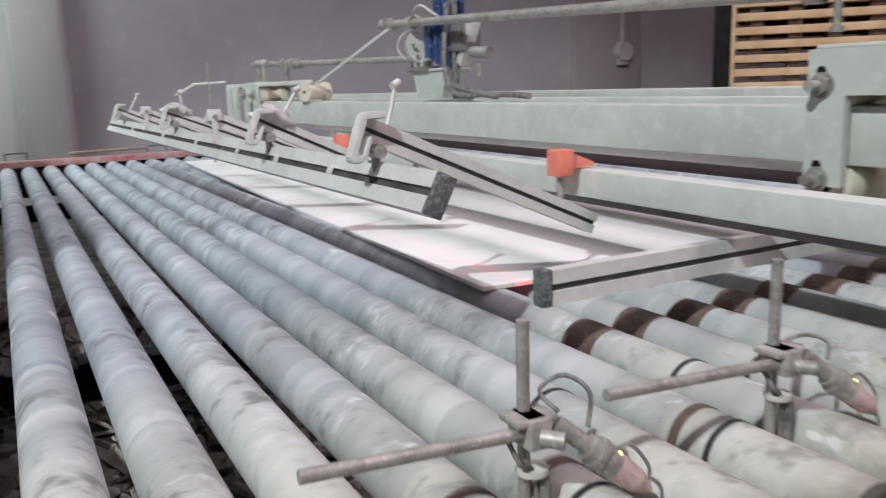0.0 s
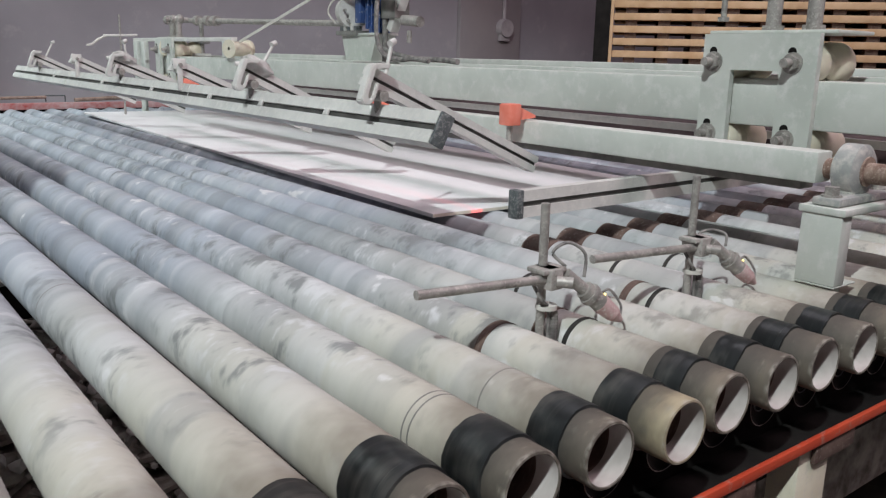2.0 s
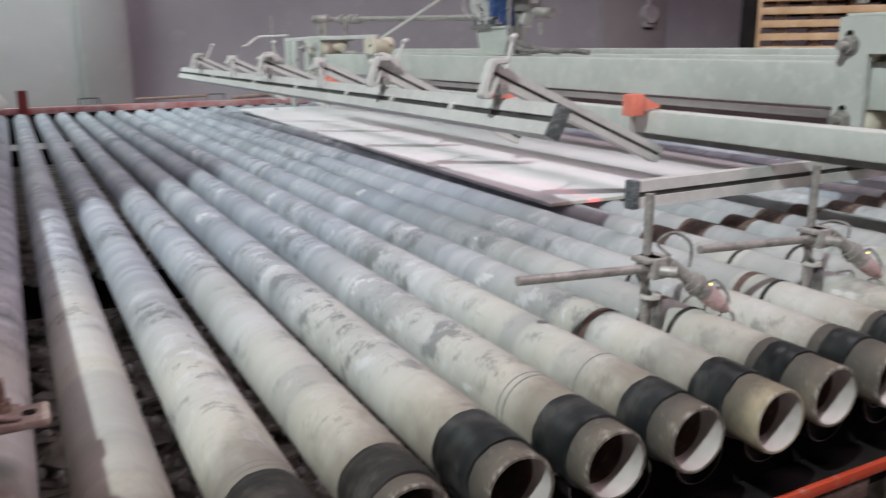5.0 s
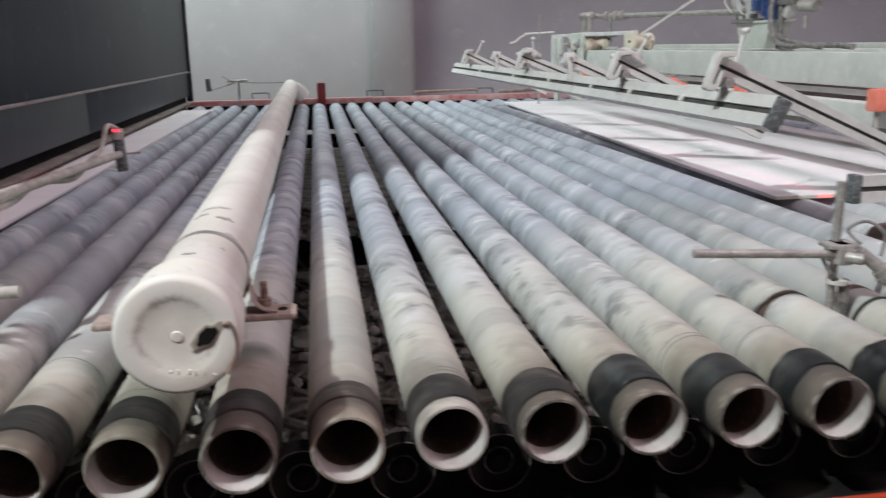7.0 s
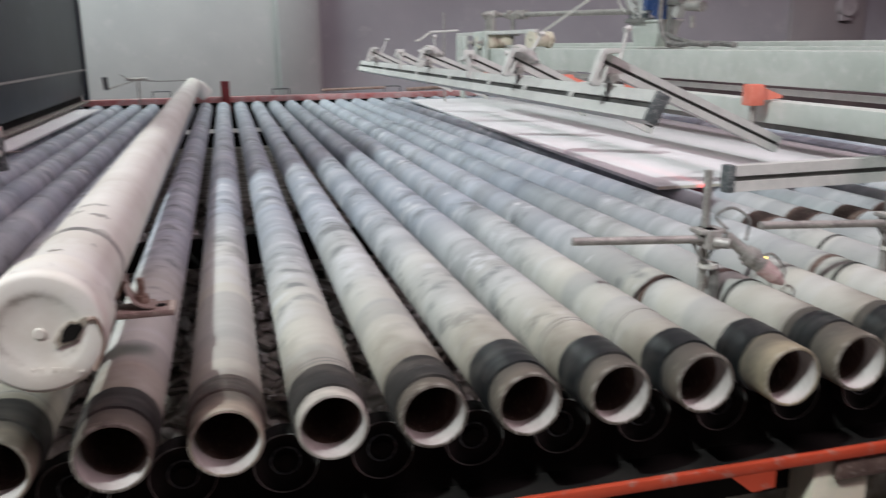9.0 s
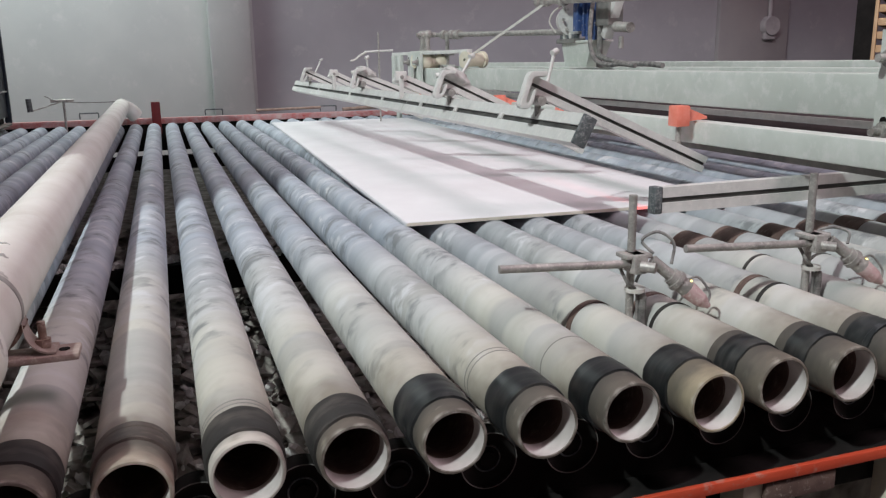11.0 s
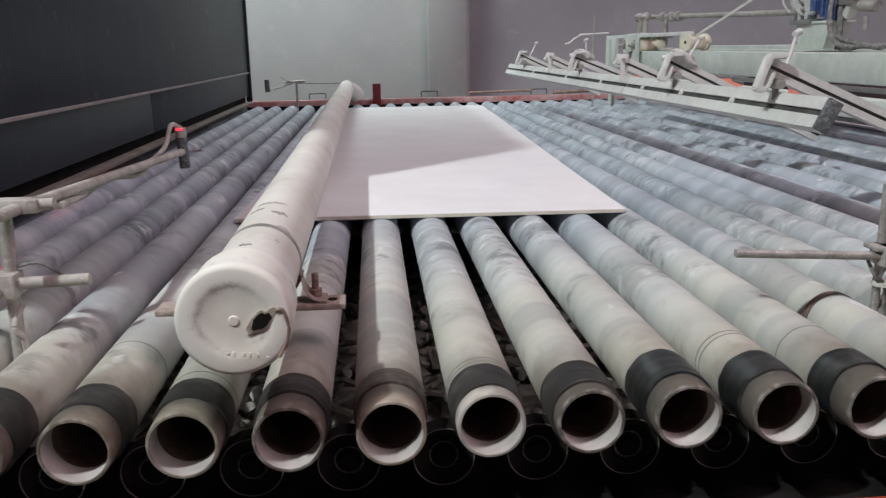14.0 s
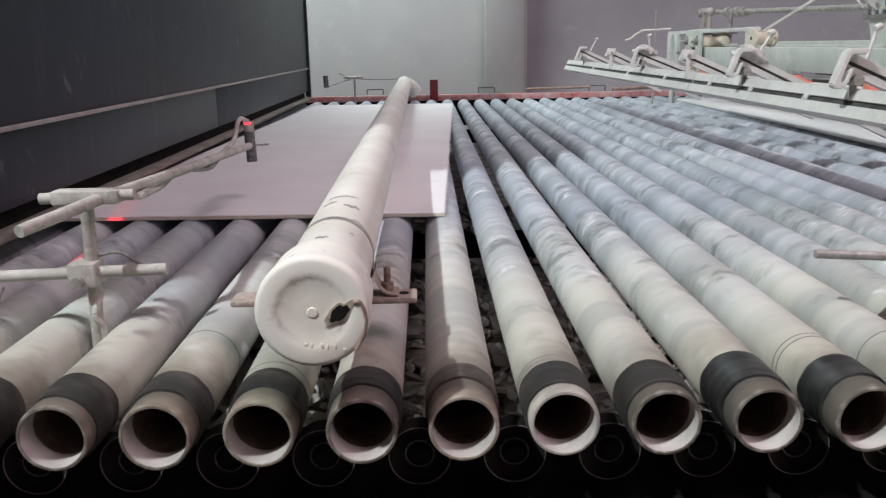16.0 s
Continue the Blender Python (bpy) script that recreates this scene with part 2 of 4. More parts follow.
PLASTIC = surface("grey_black_plastic", (0.06, 0.072, 0.075), (0.13, 0.145, 0.148), 25, 0.7, 0, (0.36, 0.37, 0.36), 0.4)
STEEL = surface("dusty_steel", (0.26, 0.25, 0.23), (0.45, 0.43, 0.4), 22, 0.5, 0.35, DUST, 0.35)
BAR = surface("dusty_brown_flat_steel", (0.3, 0.225, 0.19), (0.42, 0.34, 0.3), 18, 0.75, 0, (0.52, 0.46, 0.4), 0.4)
RUST = surface("rusty_steel", (0.17, 0.1, 0.075), (0.34, 0.25, 0.2), 25, 0.75, 0.1, (0.5, 0.42, 0.36), 0.4)
ORANGE = surface("orange_plastic", (0.86, 0.22, 0.145), (0.9, 0.3, 0.22), 30, 0.45)
RED = surface("dusty_red_paint", (0.42, 0.05, 0.045), (0.5, 0.22, 0.21), 3, 0.6, 0, (0.55, 0.45, 0.44), 0.95)
REDORANGE = surface("orange_red_paint", (0.5, 0.06, 0.025), (0.6, 0.09, 0.04), 6, 0.5, 0, (0.4, 0.25, 0.2), 0.2)
DARKRED = surface("dark_red_paint", (0.14, 0.012, 0.015), (0.19, 0.02, 0.02), 6, 0.5)
BLACK = surface("oily_black_steel", (0.007, 0.0064, 0.006), (0.017, 0.0155, 0.014), 10, 0.85)
BLACK.node_tree.nodes["Principled BSDF"].inputs["Specular IOR Level"].default_value = 0.15
MAROON = surface("dark_maroon_rubber", (0.035, 0.018, 0.02), (0.06, 0.035, 0.035), 8, 0.6)
def box_material():
    m, t, p = nodes_of("dark_blue_grey_sheet")
    n1, _ = noise_tex(t, 1.5)
    n2, _ = noise_tex(t, 4, 5, 0.6, (3, 3, 0.45))
    n3, _ = noise_tex(t, 11, 6, 0.7, (1, 1, 0.6))
    n4, _ = noise_tex(t, 3.0, 2)
    col = ramp(t, n1.outputs[0], [(0.35, (0.0075, 0.0135, 0.0225)), (0.65, (0.0118, 0.0192, 0.0315))])
    col = mix(t, ramp(t, n2.outputs[0], [(0.55, (0, 0, 0)), (0.75, (0.4, 0.4, 0.4))]), col, (0.06, 0.066, 0.074))
    x = t.nodes.new("ShaderNodeMath")
    x.operation = "MULTIPLY"
    t.links.new(ramp(t, n3.outputs[0], [(0.58, (0, 0, 0)), (0.68, (0.8, 0.8, 0.8))]), x.inputs[0])
    t.links.new(ramp(t, n4.outputs[0], [(0.52, (0, 0, 0)), (0.62, (0.8, 0.8, 0.8))]), x.inputs[1])
    col = mix(t, x.outputs[0], col, (0.2, 0.2, 0.205))
    t.links.new(col, p.inputs["Base Color"])
    p.inputs["Roughness"].default_value = 0.43
    bump(t, p, n3.outputs[0], 0.12)
    return m


BOXPAINT = box_material()
PVC = surface("dusty_white_pvc", (0.68, 0.645, 0.575), (0.84, 0.815, 0.755), 4, 0.6, 0, (0.8, 0.78, 0.73), 0.45)
def cap_material():
    m, t, p = nodes_of("stained_white_cap")
    n1, _ = noise_tex(t, 9, 5, 0.65)
    n2, _ = noise_tex(t, 34, 6, 0.75)
    n3, _ = noise_tex(t, 16, 3, 0.5)
    col = ramp(t, n1.outputs[0], [(0.3, (0.78, 0.73, 0.63)), (0.5, (0.88, 0.85, 0.76)), (0.65, (0.91, 0.89, 0.83))])
    crack = ramp(t, n3.outputs[0], [(0.47, (0, 0, 0)), (0.495, (0.8, 0.8, 0.8)), (0.505, (0.8, 0.8, 0.8)), (0.53, (0, 0, 0))])
    some = ramp(t, n1.outputs[0], [(0.56, (0, 0, 0)), (0.66, (0.7, 0.7, 0.7))])
    x = t.nodes.new("ShaderNodeMath")
    x.operation = "MULTIPLY"
    t.links.new(crack, x.inputs[0])
    t.links.new(some, x.inputs[1])
    col = mix(t, x.outputs[0], col, (0.27, 0.23, 0.18))
    spots = ramp(t, n2.outputs[0], [(0.66, (0, 0, 0)), (0.74, (0.8, 0.8, 0.8))])
    col = mix(t, spots, col, (0.33, 0.29, 0.23))
    # grime left in a worn circle round the middle
    c = t.nodes.new("ShaderNodeTexCoord")
    flat = t.nodes.new("ShaderNodeVectorMath")
    flat.operation = "MULTIPLY"
    flat.inputs[1].default_value = (1, 0, 1)
    t.links.new(c.outputs["Object"], flat.inputs[0])
    dist = t.nodes.new("ShaderNodeVectorMath")
    dist.operation = "DISTANCE"
    dist.inputs[1].default_value = (-0.354, 0, 1.107)
    t.links.new(flat.outputs[0], dist.inputs[0])
    n5, _ = noise_tex(t, 14, 6, 0.7)
    n6, _ = noise_tex(t, 60, 4, 0.7)
    wob = t.nodes.new("ShaderNodeMath")
    wob.operation = "MULTIPLY_ADD"
    wob.inputs[1].default_value = 0.02
    t.links.new(n6.outputs[0], wob.inputs[0])
    t.links.new(dist.outputs["Value"], wob.inputs[2])
    ring = t.nodes.new("ShaderNodeMath")
    ring.operation = "MULTIPLY"
    t.links.new(ramp(t, wob.outputs[0], [(0.049, (0, 0, 0)), (0.054, (0.8, 0.8, 0.8)), (0.057, (0.5, 0.5, 0.5)), (0.061, (0, 0, 0))]), ring.inputs[0])
    t.links.new(ramp(t, n5.outputs[0], [(0.44, (0, 0, 0)), (0.6, (0.85, 0.85, 0.85))]), ring.inputs[1])
    col = mix(t, ring.outputs[0], col, (0.3, 0.26, 0.2))
    t.links.new(col, p.inputs["Base Color"])
    p.inputs["Roughness"].default_value = 0.65
    bump(t, p, n2.outputs[0], 0.16, 0.003)
    return m


CAP = cap_material()
WALL = surface("painted_mauve_grey_plaster", (0.36, 0.345, 0.37), (0.42, 0.40, 0.425), 0.9, 0.85, 0, (0.46, 0.44, 0.45), 0.15)
WALL_PALE = surface("painted_pale_plaster", (0.52, 0.53, 0.52), (0.58, 0.585, 0.57), 1.2, 0.85, 0, (0.62, 0.61, 0.6), 0.2)
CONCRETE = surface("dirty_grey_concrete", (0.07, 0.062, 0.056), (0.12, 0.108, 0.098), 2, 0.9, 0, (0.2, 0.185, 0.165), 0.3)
RUBBLE = surface("plaster_scraps", (0.15, 0.135, 0.115), (0.46, 0.43, 0.38), 14, 0.9)
WOOD = surface("yellow_pine", (0.5, 0.32, 0.17), (0.64, 0.45, 0.27), 5, 0.7)
BLUE = surface("blue_motor_paint", (0.03, 0.07, 0.2), (0.05, 0.1, 0.27), 10, 0.45, 0, DUST, 0.15)
CABLE = surface("dusty_cable", (0.12, 0.115, 0.11), (0.3, 0.29, 0.27), 40, 0.7)
WHITECABLE = surface("whitish_cable", (0.6, 0.58, 0.53), (0.7, 0.68, 0.63), 40, 0.7)
PINK = surface("pink_lens_hood", (0.42, 0.27, 0.26), (0.56, 0.41, 0.4), 30, 0.6, 0, DUST, 0.35)
GRIMY = surface("grimy_cast_aluminium", (0.3, 0.285, 0.26), (0.5, 0.48, 0.45), 30, 0.7, 0.1, (0.2, 0.18, 0.16), 0.3)


def glow_material(name, colour, strength):
    m, t, p = nodes_of(name)
    p.inputs["Base Color"].default_value = (*colour, 1)
    p.inputs["Emission Color"].default_value = (*colour, 1)
    p.inputs["Emission Strength"].default_value = strength
    return m


RED_GLOW = glow_material("red_laser_light", (1.0, 0.03, 0.06), 2.5)
AMBER_GLOW = glow_material("amber_diode", (1.0, 0.75, 0.2), 3.0)

# ---- mesh helpers ----


def put_box(bm, lo, hi, m=None, bevel=0.0):
    lo, hi = Vector(lo), Vector(hi)
    r = bmesh.ops.create_cube(bm, size=1.0, matrix=Matrix.Translation((lo + hi) / 2) @ Matrix.Diagonal((*(hi - lo), 1)))
    vs = r["verts"]
    if bevel:
        es = list({e for v in vs for e in v.link_edges})
        out = bmesh.ops.bevel(bm, geom=es, offset=bevel, segments=2, affect="EDGES", profile=0.5)
        vs = list({v for f in out["faces"] for v in f.verts} | {v for v in vs if v.is_valid})
    if m:
        bmesh.ops.transform(bm, matrix=m, verts=vs)
    return vs


def put_rod(bm, a, b, r, seg=14, r2=None):
    a, b = Vector(a), Vector(b)
    d = b - a
    m = Matrix.Translation((a + b) / 2) @ d.to_track_quat("Z", "Y").to_matrix().to_4x4()
    return bmesh.ops.create_cone(bm, cap_ends=True, segments=seg, radius1=r, radius2=r if r2 is None else r2, depth=d.length, matrix=m)["verts"]


def put_lathe(bm, profile, seg=32, m=None, closed=False):
    """Profile of (along y, radius), turned about the y axis."""
    rings = []
    for y, r in profile:
        rings.append([bm.verts.new((r * math.cos(2 * math.pi * i / seg), y, r * math.sin(2 * math.pi * i / seg))) for i in range(seg)])
    pairs = list(zip(rings, rings[1:])) + ([(rings[-1], rings[0])] if closed else [])
    for a, b in pairs:
        for i in range(seg):
            j = (i + 1) % seg
            bm.faces.new((a[i], a[j], b[j], b[i]))
    vs = [v for ring in rings for v in ring]
    if m:
        bmesh.ops.transform(bm, matrix=m, verts=vs)
    return vs


def put_sweep(bm, pts, r, seg=8):
    pts = [Vector(p) for p in pts]
    rings = []
    up = Vector((0.13, 0.21, 0.97))
    for k, p in enumerate(pts):
        d = (pts[min(k + 1, len(pts) - 1)] - pts[max(k - 1, 0)]).normalized()
        u = d.cross(up).normalized()
        v = d.cross(u)
        rings.append([bm.verts.new(p + r * (math.cos(2 * math.pi * i / seg) * u + math.sin(2 * math.pi * i / seg) * v)) for i in range(seg)])
    for a, b in zip(rings, rings[1:]):
        for i in range(seg):
            j = (i + 1) % seg
            bm.faces.new((a[i], a[j], b[j], b[i]))
    bm.faces.new(rings[0])
    bm.faces.new(rings[-1])


def curve_points(ctrl, n=8):
    """Catmull-Rom through the control points."""
    c = [Vector(p) for p in ctrl]
    c = [2 * c[0] - c[1]] + c + [2 * c[-1] - c[-2]]
    out = []
    for k in range(1, len(c) - 2):
        for i in range(n):
            s = i / n
            a, b, d, e = c[k - 1], c[k], c[k + 1], c[k + 2]
            out.append(0.5 * (2 * b + (d - a) * s + (2 * a - 5 * b + 4 * d - e) * s * s + (3 * b - a - 3 * d + e) * s ** 3))
    return out + [c[-2]]


def finish(name, bm, material, parent=None, label="", smooth=True):
    bmesh.ops.recalc_face_normals(bm, faces=bm.faces)
    me = bpy.data.meshes.new(name)
    bm.to_mesh(me)
    bm.free()
    me.materials.append(material)
    if smooth:
        for f in me.polygons:
            f.use_smooth = True
        me.set_sharp_from_angle(angle=radians(35))
    ob = new(name, me)
    if parent:
        ob.parent = parent
    if label:
        ob["label"] = label
    return ob


def part(name, bm, material, parent, label=""):
    return finish(name, bm, material, parent, label)


def box_part(name, lo, hi, material, parent=None, label="", bevel=0.003, m=None):
    bm = bmesh.new()
    put_box(bm, lo, hi, m, bevel)
    return finish(name, bm, material, parent, label)


def rod_part(name, a, b, r, material, parent=None, label="", seg=16):
    bm = bmesh.new()
    put_rod(bm, a, b, r, seg)
    return finish(name, bm, material, parent, label)


def sweep_part(name, ctrl, r, material, parent=None, label="", seg=8):
    bm = bmesh.new()
    put_sweep(bm, curve_points(ctrl), r, seg)
    return finish(name, bm, material, parent, label)


def thing(name, label, category, group="", at=(0, 0, 0)):
    ob = new(name)
    ob.empty_display_size = 0.1
    ob.location = at
    return tagged(ob, label, category, group)


def setting(ob, label=""):
    return tagged(ob, label, kind="structure")


# ---- hall ----
WALL_Y = 8.3
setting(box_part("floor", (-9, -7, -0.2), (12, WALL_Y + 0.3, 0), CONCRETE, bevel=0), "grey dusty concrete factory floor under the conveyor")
setting(box_part("wall_north", (0.95, WALL_Y, 0), (12, WALL_Y + 0.3, 9.6), WALL, bevel=0), "mauve-grey painted plaster wall behind the conveyor")
setting(box_part("wall_north_pale", (-9, WALL_Y, 0), (0.95, WALL_Y + 0.3, 9.6), WALL_PALE, bevel=0), "pale painted plaster wall behind the conveyor")
setting(box_part("wall_south", (-9, -7.3, 0), (12, -7, 9.6), WALL, bevel=0), "plain wall closing the hall")
setting(box_part("wall_west", (-9.3, -7.3, 0), (-9, WALL_Y + 0.3, 9.6), WALL, bevel=0), "plain wall closing the hall")
setting(box_part("wall_east", (12, -7.3, 0), (12.3, WALL_Y + 0.3, 9.6), WALL, bevel=0), "plain wall closing the hall")
setting(box_part("ceiling", (-9.3, -7.3, 9.6), (12.3, WALL_Y + 0.3, 9.8), WALL_PALE, bevel=0), "plain pale ceiling of the hall")
setting(box_part("pillar", (0.47, WALL_Y - 0.2, 0), (0.9, WALL_Y, 9.6), WALL_PALE, bevel=0.02), "pale plastered wall pillar")

# ---- rollers ----
PITCH, AXIS_Z, R_BODY, LENGTH = 0.15, 0.90, 0.0565, 6.6


def make_roller(sleeve):
    """One conveyor pipe along y, its open near end at the origin, with a bare end of the given length."""
    ob = thing("roller", "dusty grey steel conveyor roller pipe with black tape band", "roller", "conveyor rollers")
    bm = bmesh.new()
    put_lathe(bm, [(sleeve - 0.007, 0.05), (sleeve - 0.005, R_BODY - 0.002), (sleeve, R_BODY), (LENGTH - 0.06, R_BODY), (LENGTH - 0.055, 0.03), (LENGTH + 0.12, 0.03)], 36)
    part("pipe", bm, ROLLER, ob)
    bm = bmesh.new()
    put_lathe(bm, [(0.0, 0.0462), (-0.0015, 0.0475), (-0.001, 0.0508), (0.003, 0.0525), (sleeve, 0.0528)], 36)
    part("end_sleeve", bm, SLEEVE, ob, "worn tan pipe end")
    # pale colour here stands for light falling into the pipe mouth
    bm = bmesh.new()
    put_lathe(bm, [(0.0, 0.0462), (0.042, 0.0462)], 36)
    part("lip", bm, BORE, ob, "lip inside the pipe, coloured pale as if lit")
    bm = bmesh.new()
    put_lathe(bm, [(0.042, 0.0462), (0.4, 0.0462), (0.4, 0.0)], 36)
    part("bore", bm, BROWN, ob, "dark inside of the pipe")
    return ob


def make_tape(seed, wide):
    """Several worn turns of black tape."""
    rng = random.Random(seed)
    w0, w1 = -wide, wide
    prof, y = [(w0, 0.0524), (w0 + 0.001, 0.0566)], w0 + 0.001
    while y < w1 - 0.014:
        y += rng.uniform(0.008, 0.018)
        prof += [(y, 0.0571 + rng.uniform(0, 0.0006)), (y + 0.001, 0.0569 + rng.uniform(0, 0.0006))]
    prof += [(w1, 0.0571), (w1 + 0.002, 0.0562)]
    bm = bmesh.new()
    put_lathe(bm, prof, 36)
    for v in bm.verts:
        if v.co.y < w0 + 0.002 or v.co.y > w1 - 0.001:
            v.co.y += 0.003 * noise.noise(Vector((v.co.x * 40, seed * 3.1, v.co.z * 40))) + 0.002 * noise.noise(Vector((v.co.x * 130, seed * 5.7, v.co.z * 130)))
    return bm


def add_ring(roller, y, width, material, label, proud=0.0015):
    bm = bmesh.new()
    r = R_BODY + proud
    put_lathe(bm, [(y, R_BODY - 0.002), (y + 0.001, r), (y + width - 0.001, r), (y + width, R_BODY - 0.002)], 36)
    part("ring", bm, material, roller, label)


FIRST, LAST = -24, 40
END_Y = {-5: -0.015, -4: -0.02, -3: -0.018, -2: -0.017, -1: -0.015, 0: -0.007, 1: -0.013, 2: -0.015, 3: -0.02, 4: -0.019, 5: -0.035, 6: -0.016, 7: -0.018, 8: -0.015}
# near and far edge of each tape band, along y
TAPE_AT = {-5: (0.015, 0.097), -4: (0.026, 0.096), -3: (0.032, 0.098), -2: (0.03, 0.097), -1: (0.046, 0.1), 0: (0.021, 0.1), 1: (0.014, 0.095),
           2: (0.028, 0.125), 3: (0.022, 0.1), 4: (0.03, 0.093), 5: (0.032, 0.101), 6: (0.05, 0.104), 7: (0.045, 0.098), 8: (0.05, 0.108)}


def end_of(i):
    return END_Y.get(i, -0.014 + 0.005 * math.sin(5.3 * i))


rollers = {}
proto, proto_long = make_roller(0.076), make_roller(0.108)
for i in range(FIRST, LAST + 1):
    m = pose(PITCH * i, end_of(i), AXIS_Z)
    if i == FIRST or i == 6:
        rollers[i] = proto if i == FIRST else proto_long
        rollers[i].matrix_world = m
    else:
        rollers[i] = copy_thing(proto if i < 6 else proto_long, m)
for i, ob in rollers.items():
    near, far = TAPE_AT.get(i, (0.03, 0.1) if i < 6 else (0.048, 0.104))
    dark = BROWN_TAPE if i == -1 else TAPE if i < 2 else TAPE_WET
    part("tape_band", make_tape(i, (far - near) / 2), dark, ob, "black rubber tape band").location.y = (near + far) / 2 - end_of(i)
for i, ob in rollers.items():
    if i > 5:
        # stained rim of old tape glue beside the black band
        y = TAPE_AT.get(i, (0.048, 0.104))[1] - end_of(i)
        add_ring(ob, y - 0.004, 0.026 + 0.004 * math.sin(3.7 * i), SLEEVE, "brown stained glue rim", 0.0003)
for i, material in ((0, SLEEVE_WHITE), (5, SLEEVE_CREAM), (-1, SLEEVE_TAN), (-3, SLEEVE_TAN)):
    for child in rollers[i].children:
        if child.name.startswith("end_sleeve"):
            child.data = child.data.copy()
            child.data.materials[0] = material
            child["label"] = "pale dusted pipe end"
for i, y in ((5, 0.408), (6, 0.395), (8, 0.43)):
    add_ring(rollers[i], y, 0.02, BROWN, "brown rusted ring")
for i, y in ((6, 0.32), (8, 0.365), (9, 0.6), (7, 0.62), (10, 0.55)):
    add_ring(rollers[i], y, 0.012, TAPE, "black rubber ring")
for i, y in ((0, 0.118), (0, 0.132), (3, 0.20), (3, 0.215), (4, 0.22), (-3, 0.14), (-4, 0.3), (1, 1.1)):
    add_ring(rollers[i], y, 0.005, SLOT, "grey groove ring", 0.0004)
for i in range(9, 21):
    add_ring(rollers[i], 0.83 + 0.01 * math.sin(i * 2.1), 0.1, BROWN, "brown rusted band")

# ---- boards ----
BW, BL, BT = 1.17, 4.6, 0.013


def make_board(label):
    ob = thing("board", label, "board", "boards on the conveyor")
    box_part("face", (0, 0, 0.0), (BW, BL, BT), BOARD, ob, bevel=0.0015)
    box_part("core_edge", (0.001, -0.0015, 0.0015), (BW - 0.001, -0.0003, BT - 0.0025), BOARD_EDGE, ob, "cream cut board edge", bevel=0)
    return ob


boards = [make_board("flat white plaster board moving over the rollers") for _ in range(3)]

# ---- conveyor frame ----
frame_thing = thing("conveyor_frame", "dark oily steel conveyor frame under the roller ends", "frame")
box_part("front_channel", (-3.8, 0.10, 0.60), (6.3, 0.14, 0.835), BLACK, frame_thing)
box_part("cross_beam", (-3.8, 1.72, 0.70), (6.3, 1.80, 0.80), BLACK, frame_thing)
box_part("cross_beam", (-3.8, 5.25, 0.70), (6.3, 5.33, 0.80), BLACK, frame_thing)
red = thing("red_rail", "orange-red painted steel rail along the conveyor's front", "rail")
box_part("flange", (-3.8, 0.0245, 0.706), (6.3, 0.095, 0.716), BLACK, red)
box_part("face_plate", (-3.8, 0.012, 0.700), (6.3, 0.024, 0.7215), REDORANGE, red)
for x in (0.685, 2.1, -0.9):
    bm = bmesh.new()
    vs = [bm.verts.new(v) for v in ((x, 0.013, 0.7005), (x + 0.09, 0.013, 0.7005), (x + 0.09, 0.013, 0.668), (x + 0.045, 0.013, 0.664))]
    f = bm.faces.new(vs)
    r = bmesh.ops.extrude_face_region(bm, geom=[f])
    bmesh.ops.translate(bm, verts=[v for v in r["geom"] if isinstance(v, bmesh.types.BMVert)], vec=(0, 0.01, 0))
    part("gusset", bm, REDORANGE, red)
for x in (0.87, 1.245, 2.6, -1.3):
    leg = thing("support_leg", "cream painted steel conveyor leg on the floor", "leg", "conveyor legs")
    box_part("post", (x, 0.03, 0.0), (x + 0.12, 0.095, 0.705), CREAM, leg)
    box_part("bracket", (x + 0.04, 0.018, 0.655), (x + 0.2, 0.0295, 0.695), BROWN, leg)
    box_part("foot", (x - 0.04, -0.02, 0.0), (x + 0.16, 0.14, 0.012), CREAM, leg)


RIM = surface("dull_steel_rim", (0.02, 0.019, 0.017), (0.3, 0.285, 0.265), 6, 0.6)


def make_pulley():
    ob = thing("drive_pulley", "dark steel drive pulley under the roller ends", "pulley", "drive pulleys")
    bm = bmesh.new()
    put_lathe(bm, [(0.0, 0.0), (0.0, 0.012), (0.006, 0.014), (0.006, 0.034), (0.0, 0.044), (-0.004, 0.046), (-0.004, 0.049), (0.004, 0.05), (0.03, 0.05)], 28)
    part("wheel", bm, BLACK, ob)
    bm = bmesh.new()
    put_lathe(bm, [(-0.005, 0.0475), (-0.006, 0.0485), (-0.005, 0.0495)], 28, closed=True)
    part("rim", bm, RIM, ob, "bare steel rim edge")
    bm = bmesh.new()
    put_lathe(bm, [(0.004, 0.021), (0.002, 0.0225), (0.004, 0.024)], 24, closed=True)
    part("hub_ring", bm, PLASTIC, ob, "dull steel hub ring")
    return ob


pul = make_pulley()
for k, i in enumerate(range(-8, 14)):
    m = pose(PITCH * (i + 0.55), 0.06, 0.82)
    if k == 0:
        pul.matrix_world = m
    else:
        copy_thing(pul, m)

# far rail
far = thing("far_rail", "dusty red steel rail along the conveyor's far side", "rail")
box_part("rail_bar", (-3.8, 6.66, 0.94), (6.3, 6.74, 0.992), RED, far)
box_part("lower_channel", (-3.8, 6.70, 0.70), (6.3, 6.78, 0.935), BLACK, far)
for x in (-0.75, 0.30, 1.35):
    sweep_part("handle", [(x, 6.7, 1.0), (x, 6.7, 1.045), (x + 0.02, 6.7, 1.05), (x + 0.13, 6.7, 1.05), (x + 0.15, 6.7, 1.045), (x + 0.15, 6.7, 1.0)], 0.006, PLASTIC, far, "black bent handle")
post = thing("red_post", "dark red steel post standing on the far rail", "post")
